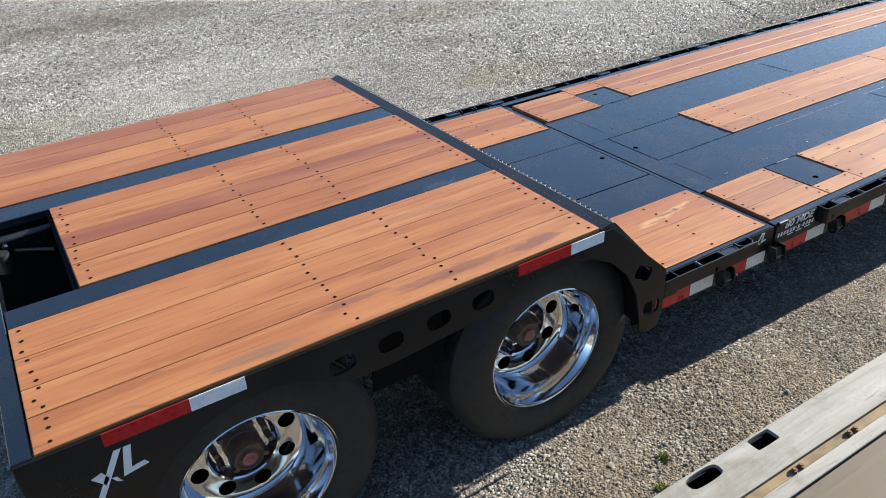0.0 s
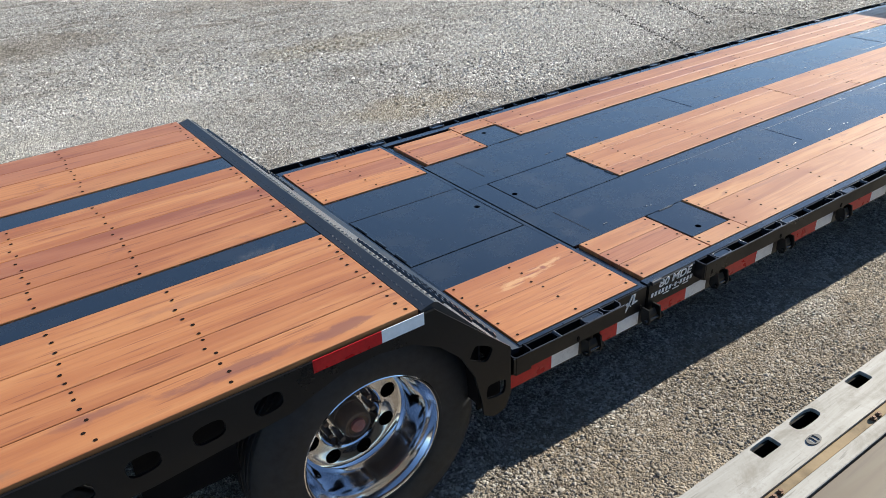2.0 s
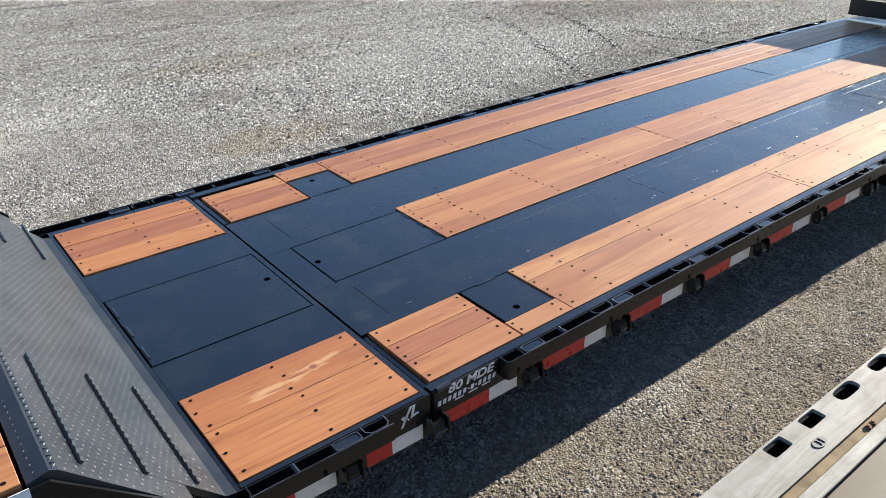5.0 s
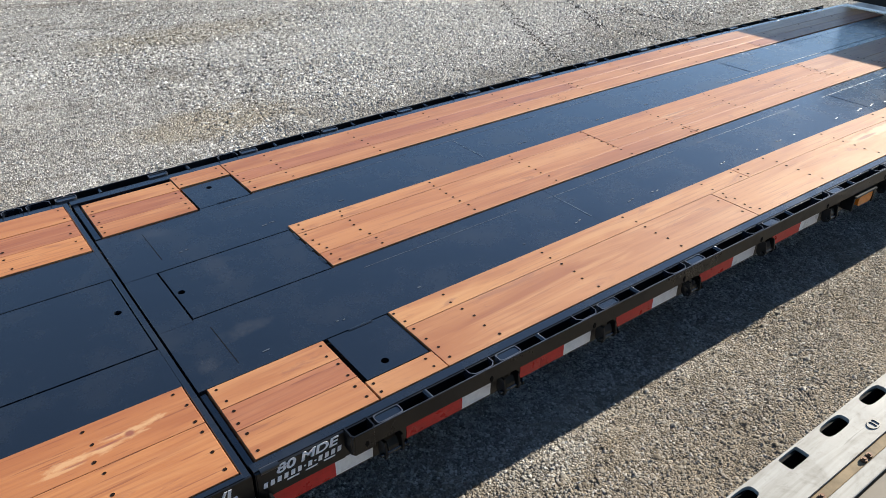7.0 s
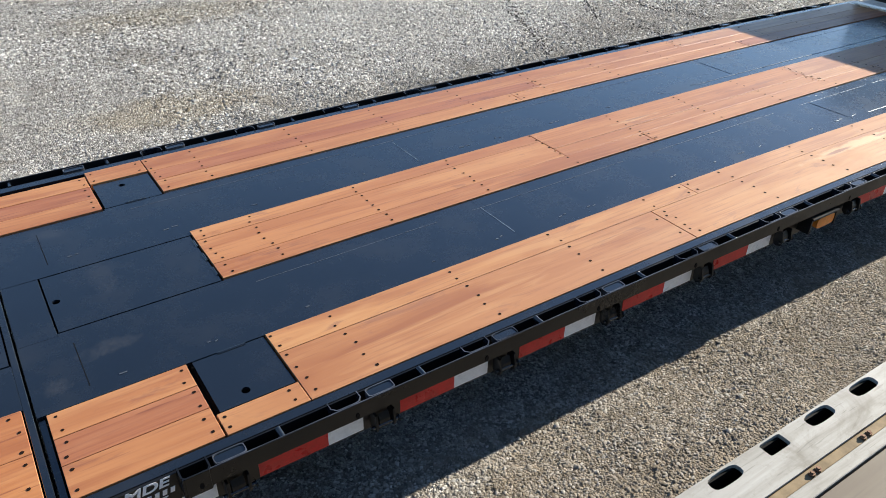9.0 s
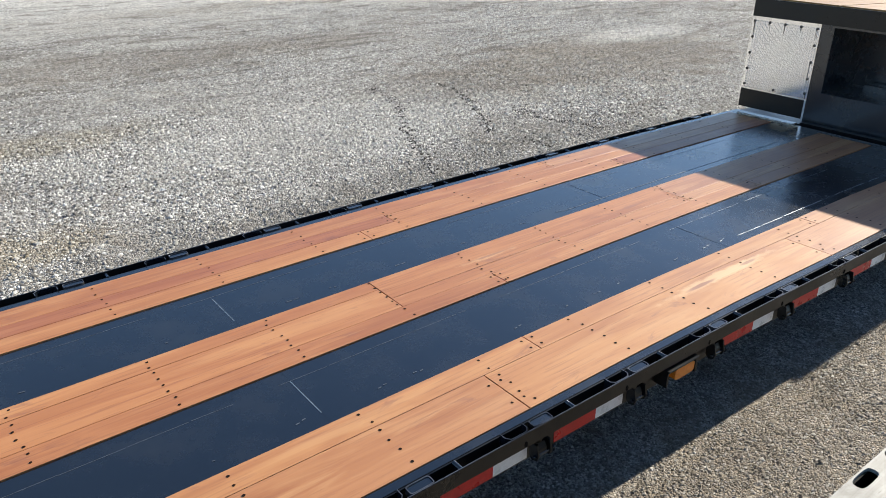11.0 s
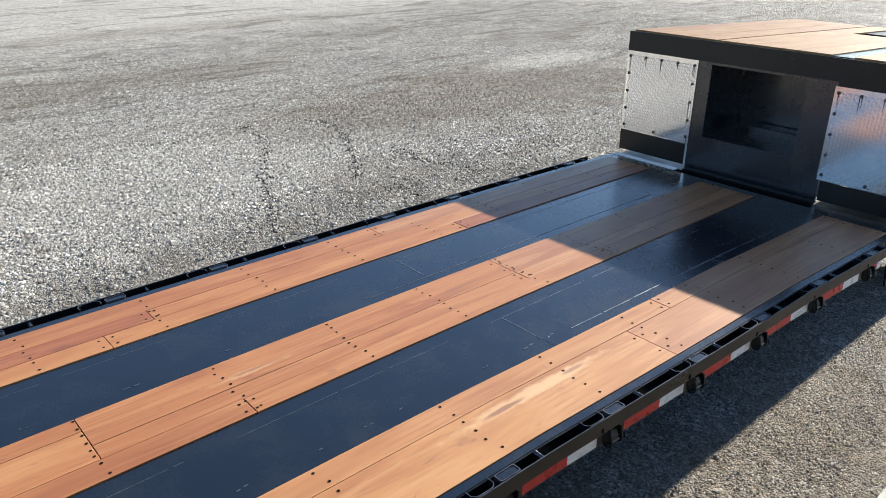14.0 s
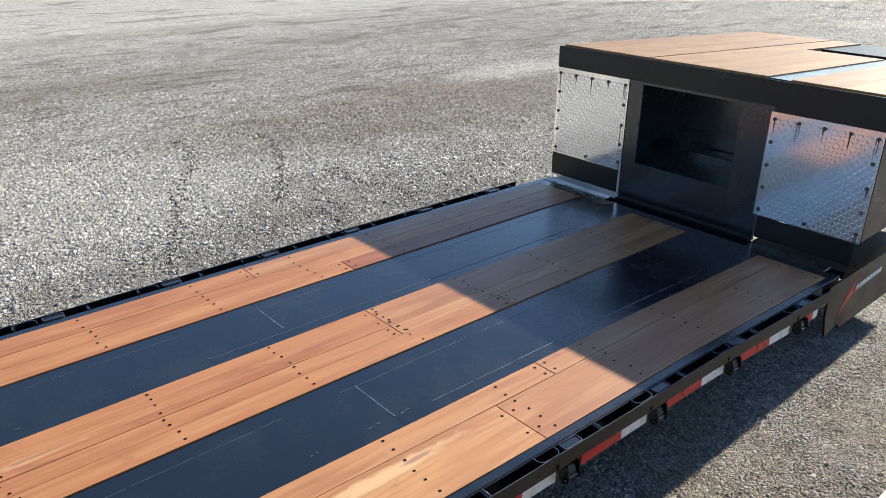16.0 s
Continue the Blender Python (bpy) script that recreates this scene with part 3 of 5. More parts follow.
def maker_mark(x, z, h):
    """Slanted white blades, as the maker's mark."""
    return [[(x, z), (x + 0.13 * h, z), (x + 0.66 * h, z + h), (x + 0.53 * h, z + h)],
            [(x + 0.02 * h, z + 0.55 * h), (x + 0.22 * h, z + 0.62 * h), (x + 0.325 * h, z + 0.44 * h), (x + 0.235 * h, z + 0.30 * h)],
            [(x + 0.345 * h, z + 0.41 * h), (x + 0.43 * h, z + 0.28 * h), (x + 0.52 * h, z + 0.24 * h), (x + 0.445 * h, z + 0.385 * h)],
            [(x + 0.56 * h, z + 0.33 * h), (x + 1.05 * h, z + 0.42 * h), (x + 0.98 * h, z + 0.52 * h), (x + 0.74 * h, z + 0.475 * h), (x + 0.84 * h, z + h), (x + 0.70 * h, z + h)]]


mark(rear, maker_mark(0.785, 0.781, 0.155), 2.0455, LETTER, "white angular maker's mark")

# ramp between the decks
# the tail end of the rear deck sits a little lower
for ob in (rear, *rear.children):
    if ob.name.split(".")[0] not in ("side_panel", "reflective_tape", "vinyl_mark"):
        for v in ob.data.vertices:
            v.co.z -= 0.018 * max(0.0, RX1 - v.co.x) * (1.0 if v.co.z > 0.85 else 0.0)

NX0, NX1, BX, BZ = 2.730, 2.805, 3.225, 0.592
RY0, RY1 = 2.060, 4.575
bm = bmesh.new()
for poly in ([(NX0, REAR - 0.01), (NX1 - 0.02, REAR + 0.004), (NX1, REAR - 0.006), (BX, BZ), (BX + 0.035, BZ - 0.006), (BX + 0.035, BZ - 0.03), (BX, BZ - 0.03), (NX1, REAR - 0.05), (NX0, REAR - 0.05)],):
    slab(bm, poly, [], "y", 2.165, 4.48)
side = [(NX0, REAR - 0.01), (NX1 - 0.02, REAR + 0.004), (NX1, REAR - 0.006), (3.11, 0.7146), (3.11, 0.685), (NX1, REAR - 0.05), (NX0, REAR - 0.05)]
slab(bm, side, [], "y", RY0, 2.1645)
slab(bm, side, [], "y", 4.4805, RY1)
bmesh.ops.recalc_face_normals(bm, faces=bm.faces)
ramp = part("ramp", bm, TREAD_BLACK, trailer, "sloping painted tread-plate ramp between the decks")
# raised lugs of the tread plate
slope = Vector((BX - NX1, 0, BZ - REAR + 0.006))
L = slope.length
ux, un = slope.normalized(), Vector((slope.z, 0, -slope.x)).normalized() * -1
if un.z < 0:
    un = -un
lv, lf, fine_v, fine_f = [], [], [], []
for j in range(int((RY1 - RY0 - 0.02) / 0.026)):
    y = RY0 + 0.016 + j * 0.026
    for i in range(int(L / 0.026) - 1):
        s = 0.02 + i * 0.026 + (0.013 if j % 2 else 0.0)
        if s > 0.43 and not 2.175 < y < 4.47:
            continue
        p = Vector((NX1, y, REAR - 0.006)) + ux * s
        a = 0.8 if (i + j) % 2 else -0.8
        d1 = (ux * math.cos(a) + Vector((0, math.sin(a), 0))) * 0.0085
        d2 = (ux * -math.sin(a) + Vector((0, math.cos(a), 0))) * 0.003
        k = len(lv)
        lv += [p - d1, p - d2, p + d1, p + d2, p + un * 0.0013]
        lf += [(k, k + 1, k + 4), (k + 1, k + 2, k + 4), (k + 2, k + 3, k + 4), (k + 3, k, k + 4)]
for j in range(int((RY1 - RY0 - 0.02) / 0.016)):
    y = RY0 + 0.012 + j * 0.016
    for i in range(4):
        p = Vector((NX0 + 0.022 + i * 0.0150, y, REAR - 0.0058 + i * 0.0024))
        a = 0.8 if (i + j) % 2 else -0.8
        d1, d2 = Vector((math.cos(a), math.sin(a), 0.16)) * 0.0098, Vector((-math.sin(a), math.cos(a), 0)) * 0.0030
        k = len(fine_v)
        fine_v += [p - d1, p - d2, p + d1, p + d2, p + Vector((0, 0, 0.0028))]
        fine_f += [(k, k + 1, k + 4), (k + 1, k + 2, k + 4), (k + 2, k + 3, k + 4), (k + 3, k, k + 4)]
me = bpy.data.meshes.new("nosing_tread")
me.from_pydata(fine_v, [], fine_f)
me.materials.append(NOSING)
nosing = new("nosing_tread", me)
nosing.parent = ramp
nosing["kind"] = "stuff"
me = bpy.data.meshes.new("raised_tread")
me.from_pydata(lv, [], lf)
me.materials.append(NOSING)
lugs = new("raised_tread", me)
lugs.parent = ramp
lugs["kind"] = "stuff"
# traction cleats standing on the ramp
for y0, y1, sl in ((2.12, 2.73, 0.08), (2.16, 2.75, 0.305), (2.19, 2.79, 0.51), (3.98, 4.50, 0.08), (4.03, 4.52, 0.305), (4.06, 4.52, 0.51)):
    bm = bmesh.new()
    a, b = Vector((NX1, y0, REAR - 0.006)) + ux * sl, Vector((NX1, y1, REAR - 0.006)) + ux * sl
    steps = int((y1 - y0) / 0.018)
    prev = None
    for i in range(steps + 1):
        p = a + (b - a) * (i / steps)
        h = 0.014 if i % 2 else 0.010
        ring = [bm.verts.new(p + ux * dx + un * hh) for dx, hh in ((-0.006, -0.002), (-0.006, h), (0.006, h), (0.006, -0.002))]
        if prev:
            for q in range(4):
                bm.faces.new((prev[q], prev[(q + 1) % 4], ring[(q + 1) % 4], ring[q]))
        else:
            bm.faces.new(ring)
        prev = ring
    bm.faces.new(prev[::-1])
    bmesh.ops.recalc_face_normals(bm, faces=bm.faces)
    part("traction_cleat", bm, BLACK, ramp)


# ---- wheels ----
def build_wheel(x, y, side):
    """A dual wheel: deep polished outer rim, hub with a red cap, two tyres. side is -1 towards -y."""
    bm = bmesh.new()
    rim = [(0.292, 0.012), (0.298, 0.016), (0.292, 0.022), (0.283, 0.026), (0.279, 0.04), (0.270, 0.052), (0.262, 0.075), (0.254, 0.10), (0.250, 0.135), (0.240, 0.150), (0.232, 0.162), (0.222, 0.166)]
    lathe(bm, [(r, -side * (d if d < 0.05 else 0.05 + (d - 0.05) * 1.45)) for r, d in rim], (0, 0, 0), 72)
    bmesh.ops.recalc_face_normals(bm, faces=bm.faces)
    w = part("wheel", bm, CHROME, trailer, "dual wheel with polished deep-dish aluminium rim", True)
    w.location = (x, y, HUB_Z)
    # outline of the tyre: radius, depth inwards from the outer face
    prof = [(0.285, 0.02), (0.30, 0.012), (0.33, 0.004), (0.375, 0.0), (0.42, 0.006), (0.448, 0.022), (0.462, 0.040), (0.4735, 0.055)]
    tread = [(0.475, 0.058)]
    for k in range(5):
        d = 0.075 + k * 0.031
        tread += [(0.475, d), (0.466, d + 0.002), (0.466, d + 0.007), (0.475, d + 0.009)]
    back = [(r, 0.262 - d) for r, d in reversed(prof)]
    for n, shift in (("tyre", 0.0), ("tyre", 0.32)):
        bm = bmesh.new()
        pts = [(r, d + shift) for r, d in prof + tread + [(0.475, 0.204)] + back]
        lathe(bm, [(r, -side * d) for r, d in pts], (0, 0, 0), 72, True)
        for v in bm.verts:                      # the tyre flattens a little where it stands
            v.co.z = max(v.co.z, -HUB_Z + 0.004)
        bmesh.ops.recalc_face_normals(bm, faces=bm.faces)
        part(n, bm, RUBBER, w, "black ribbed truck tyre", True)
    # ring with eight hand holes, then a step down to the cup floor
    bm = bmesh.new()
    out = [(0.223 * math.cos(i * math.pi / 30), 0.223 * math.sin(i * math.pi / 30)) for i in range(60)]
    cup = [(0.133 * math.cos(i * math.pi / 24), 0.133 * math.sin(i * math.pi / 24)) for i in range(48)]
    holes = [oval(0.180 * math.cos(i * math.pi / 4 + 0.25), 0.180 * math.sin(i * math.pi / 4 + 0.25), 0.0335, 0.0335, 20, 2.0) for i in range(8)]
    d0 = -side * 0.218
    slab(bm, out, holes + [cup], "y", d0, d0 - side * 0.014)
    part("wheel_disc", bm, CHROME, w, "polished disc with hand holes")
    bm = bmesh.new()
    lathe(bm, [(0.142, d0 + side * 0.002), (0.137, d0 + side * 0.005), (0.131, d0), (0.126, d0 - side * 0.030), (0.118, d0 - side * 0.040), (0.0, d0 - side * 0.042)], (0, 0, 0), 48)
    bmesh.ops.recalc_face_normals(bm, faces=bm.faces)
    part("wheel_cup", bm, CHROME, w, "polished centre cup", True)
    d0 -= side * 0.040
    bm = bmesh.new()
    lathe(bm, [(0.131, d0 - side * 0.07), (0.26, d0 - side * 0.07)], (0, 0, 0), 32)
    part("brake_drum", bm, HOLE, w)
    for i in range(10):
        a = i * math.pi / 5 + 0.2 + math.pi / 10
        bm = bmesh.new()
        px, pz = 0.103 * math.cos(a), 0.103 * math.sin(a)
        cylinder(bm, (px, d0, pz), (px, d0 + side * 0.042, pz), 0.0140, 8, 0.0105)
        part("wheel_nut", bm, HUB, w)
    bm = bmesh.new()
    lathe(bm, [(0.070, d0), (0.068, d0 + side * 0.030), (0.064, d0 + side * 0.034), (0.062, d0 + side * 0.088), (0.055, d0 + side * 0.102), (0.046, d0 + side * 0.105), (0.041, d0 + side * 0.098), (0.0, d0 + side * 0.098)], (0, 0, 0), 36)
    bmesh.ops.recalc_face_normals(bm, faces=bm.faces)
    part("hub", bm, HUB, w, "dull brown hub", True)
    bm = bmesh.new()
    lathe(bm, [(0.030, d0 + side * 0.098), (0.028, d0 + side * 0.110), (0.016, d0 + side * 0.113), (0.012, d0 + side * 0.118), (0.0, d0 + side * 0.119)], (0, 0, 0), 28)
    bmesh.ops.recalc_face_normals(bm, faces=bm.faces)
    part("hub_cap", bm, RED_CAP, w, "small dull red hub cap", True)
    return w


for wx in WHEEL_X:
    build_wheel(wx, 2.125, -1)
    build_wheel(wx, 4.46, 1)
    bm = bmesh.new()
    cylinder(bm, (wx, 2.40, HUB_Z), (wx, 4.18, HUB_Z), 0.06, 14)
    part("axle", bm, BLACK_SIDE, trailer)

# ---- low deck ----
X0, XG0, XG1, XC, X1 = 3.235, 4.046, 4.056, 4.885, 11.97
NEAR = [2.228, 2.385, 2.530, 2.665]
MID = [3.130, 3.262, 3.370, 3.495, 3.602]
FAR = [4.072, 4.220, 4.345, 4.518]
Z0 = DECK - 0.045
ZT = DECK - 0.007
# Base takes the near-black recess colour, which keeps the board gaps dark.
low = part("low_deck", boxes((X0, XG0, 2.186, 4.569, 0.44, Z0), (XG1, X1, 2.186, 4.569, 0.44, Z0)), HOLE, trailer, "long low deck with three rows of hardwood boards between black steel strips")


def steel(*rows):
    return [part("steel_plate", boxes(r, ch=0.0015), BLACK, low, "gloss black steel deck plate") for r in rows]


def steel_shape(outline):
    bm = bmesh.new()
    slab(bm, outline, [], "z", Z0, ZT)
    return part("steel_plate", bm, BLACK, low, "gloss black steel deck plate")


S1, S2, S3, S4 = 6.235, 6.215, 9.022, 9.002
steel((X0 + 0.03, 3.281, 2.184, 4.571, Z0, ZT), (3.281, 4.022, 2.739, 3.012, Z0, ZT), (3.281, 4.022, 3.648, 3.948, Z0, ZT), (4.022, XG0, 2.184, 4.571, Z0, ZT),
      (XG1, 4.203, 3.107, 3.572, Z0, ZT),
      (S2, S4, 2.669, 3.126, Z0, ZT), (S1, S3, 3.606, 4.068, Z0, ZT), (S4, X1, 2.669, 3.126, Z0, ZT), (S3, X1, 3.606, 4.068, Z0, ZT),
      (11.875, X1, 2.184, 2.667, Z0, ZT), (11.875, X1, 3.128, 3.604, Z0, ZT), (11.875, X1, 4.070, 4.571, Z0, ZT),
      (XG1 + 0.006, 4.090, 4.075, 4.571, Z0, ZT - 0.010), (XG1, 4.079, 2.184, 2.66, Z0, ZT - 0.010))
steel_shape([(XG1, 2.669), (S2, 2.669), (S2, 3.126), (4.888, 3.126), (4.888, 3.121), (4.203, 3.121), (4.203, 3.105), (XG1, 3.105)])
steel_shape([(XG1, 3.574), (4.888, 3.574), (4.888, 3.606), (S1, 3.606), (S1, 4.068), (4.900, 4.068), (4.900, 4.056), (4.595, 4.056), (4.595, 4.044), (XG1, 4.044)])
# edge strips beside the boards
steel((3.281, 4.022, 2.184, 2.205, Z0, ZT + 0.004), (3.281, 4.022, 4.525, 4.571, Z0, ZT), (XG1, X1, 2.184, 2.225, Z0, ZT + 0.004), (XG1, X1, 4.522, 4.571, Z0, ZT + 0.001))
hatches = []


def hatch(x0, x1, y0, y1, hole, hinge, label):
    """A lift-out steel cover with a finger hole and hinge barrels along one side."""
    bm = bmesh.new()
    g = 0.0045
    slab(bm, [(x0 + g, y0 + g), (x1 - g, y0 + g), (x1 - g, y1 - g), (x0 + g, y1 - g)], [oval(hole[0], hole[1], 0.017, 0.017, 14, 2.0)], "z", ZT - 0.012, ZT)
    h = part("hatch_cover", bm, BLACK, trailer, label)
    hatches.append(h)
    part("hatch_recess", boxes((x0 - 0.002, x1 + 0.002, y0 - 0.002, y1 + 0.002, Z0 - 0.002, DECK - 0.032)), HOLE, h)
    axis, at, a, b = hinge
    n = 3 if b - a > 0.4 else 1
    span = (b - a) / (2 * n)
    for i in range(n):
        s = a + span * (2 * i + 0.5)
        p, q = ((s, at, ZT - 0.001), (s + span, at, ZT - 0.001)) if axis == "x" else ((at, s, ZT - 0.001), (at, s + span, ZT - 0.001))
        bm = bmesh.new()
        cylinder(bm, p, q, 0.0065, 10)
        part("hinge", bm, BLACK, h, "black hinge barrel", True)
    return h


hatch(3.285, 4.020, 3.015, 3.645, (3.965, 3.360), ("y", 3.297, 3.03, 3.62), "large gloss black hatch cover with a finger hole")
hatch(4.206, 4.882, 3.124, 3.571, (4.240, 3.352), ("y", 4.877, 3.14, 3.555), "gloss black hatch cover with a finger hole")
hatch(4.592, 4.886, 2.348, 2.667, (4.712, 2.410), ("x", 2.661, 4.64, 4.86), "small square black hatch cover with a finger hole")
hatch(4.597, 4.894, 4.058, 4.353, (4.735, 4.278), ("x", 4.064, 4.65, 4.85), "small square black hatch cover with a finger hole")

# boards of the short bay beside the ramp
for e, spots in (([2.208, 2.500, 2.735], (0.12, 0.5, 0.88)), ([3.952, 4.138, 4.328, 4.518], (0.24, 0.76))):
    for k, (a, b) in enumerate(zip(e, e[1:])):
        plank(low, 3.285, 4.018, a, b, DECK, material=WOOD_RED if k == 1 and a > 3 else WOOD)
    for x in (3.317, 3.66, 3.985):
        screw_row(x, e, DECK, 0.0, spots)
for (a0, a1), e in (((4.083, 4.574), [2.230, 2.389, 2.524, 2.660]), ((4.094, 4.588), [4.050, 4.190, 4.335, 4.470])):
    for k, (a, b) in enumerate(zip(e, e[1:])):
        plank(low, a0, a1, a, b, DECK, material=WOOD_RED if k == 1 else WOOD_MID)
    screw_row(a0 + 0.03, e, DECK)
    screw_row(a1 - 0.03, e, DECK)

XE = 11.87
RUNS = [  # y from, y to, breaks along x
    (NEAR[0], 2.343, [4.578, 4.888]), (NEAR[0], NEAR[2], [4.888, 6.92, 9.385, XE]), (NEAR[2], NEAR[3], [4.888, 7.28, 9.78, XE]),
    (MID[0], MID[1], [XC, 7.605, 10.15, XE]), (MID[1], MID[3], [XC, 6.99]), (MID[3], MID[4], [XC, 6.99]), (MID[1], MID[2], [6.99, 9.46, XE]), (MID[2], MID[4], [6.99, 9.46, XE]),
    (FAR[0], FAR[1], [4.898, 7.325, 9.72, XE]), (FAR[1], FAR[2], [4.898, 7.592, XE]), (FAR[2], FAR[3], [4.898, 9.20, XE]), (4.358, FAR[3], [4.592, 4.896]),
]
for a, b, cuts in RUNS:
    for x0, x1 in zip(cuts, cuts[1:]):
        red = (a, x0) in ((FAR[1], 4.898), (FAR[0], 9.72))
        plank(low, x0, x1, a, b, DECK, material=WOOD_RED if red else WOOD_FRONT_SHADE if x0 > 9.1 else WOOD_TAN if a < 2.7 else WOOD_MID)
for x in (4.60, 4.84):
    screw(x, 2.26, DECK), screw(x, 2.315, DECK), screw(x + 0.02, 4.39, DECK), screw(x + 0.02, 4.48, DECK)
ROWS_X = [4.915, 5.16, 5.748, 6.34, 6.97, 7.59, 8.225, 8.85, 9.48, 10.1, 10.7, 11.3, 11.82]
for x in ROWS_X:
    for e in (NEAR, MID, FAR):
        screw_row(x + (0.005 if e is NEAR else 0.02), e, DECK, -0.02)
for a, b, cuts in RUNS:
    for x in cuts[1:-1]:
        for dx in (-0.035, 0.035):
            screw(x + dx, a + 0.25 * (b - a), DECK), screw(x + dx, a + 0.75 * (b - a), DECK)
me_screws = part("deck_screws", screws, SCREW, low, "dark screw heads in rows")
me_screws["kind"] = "stuff"

# weld stitches along the steel strips
welds = bmesh.new()
rng = random.Random(5)


def bead(x0, x1, y, r):
    """One run of weld along x, slightly wandering."""
    x = x0
    while x < x1:
        e = min(x1, x + 0.25)
        cylinder(welds, (x, y + rng.uniform(-0.002, 0.002), ZT - 0.0004), (e, y + rng.uniform(-0.002, 0.002), ZT - 0.0004), r, 5)
        x = e + rng.choice((0.0, 0.0, 0.006, 0.02))


for y, solid in ((2.748, 9.2), (3.690, 8.6)):
    x = 4.35
    while x < solid:                            # short stitches in pairs
        n = rng.choice((0.012, 0.018, 0.03))
        bead(x, x + n, y, 0.0034)
        if rng.random() < 0.6:
            bead(x + n + 0.015, x + 2 * n + 0.015, y + rng.uniform(-0.01, 0.01), 0.003)
        x += rng.choice((0.16, 0.27, 0.4, 0.62)) + rng.uniform(0.0, 0.1)
    bead(solid, 11.3, y - 0.012, 0.0026)
for y, x0 in ((3.036, 5.0), (3.990, 4.7)):
    x = x0
    while x < 11.3:
        n = rng.uniform(0.4, 1.3)
        bead(x, min(11.3, x + n), y, 0.0017)
        x += n + rng.uniform(0.05, 0.5)
for x, y0, y1 in ((S2, 2.752, 3.032), (S1, 3.676, 3.972), (S4, 2.750, 3.040), (S3, 3.706, 4.006)):
    cylinder(welds, (x, y0, ZT - 0.001), (x, y1, ZT - 0.001), 0.0035, 5)
scribes = bmesh.new()
for x, y0, y1 in ((4.246, 2.742, 3.03), (4.263, 3.672, 3.975)):
    box(scribes, x - 0.0018, x + 0.0018, y0, y1, ZT - 0.002, ZT + 0.0006)
k = part("scribed_joints", scribes, HOLE, low)
k["kind"] = "stuff"
w = part("weld_stitches", welds, WELD, low, "thin bare weld stitches on the steel strips")
w["kind"] = "stuff"

# ---- side rails ----
BRACKETS = [3.65, 4.04, 4.545, 5.11, 5.68, 6.275, 6.89, 7.51, 8.13, 8.78, 9.43, 10.06, 10.72, 11.42]
RAIL_TOP, RAIL_BOT = 0.586, 0.512


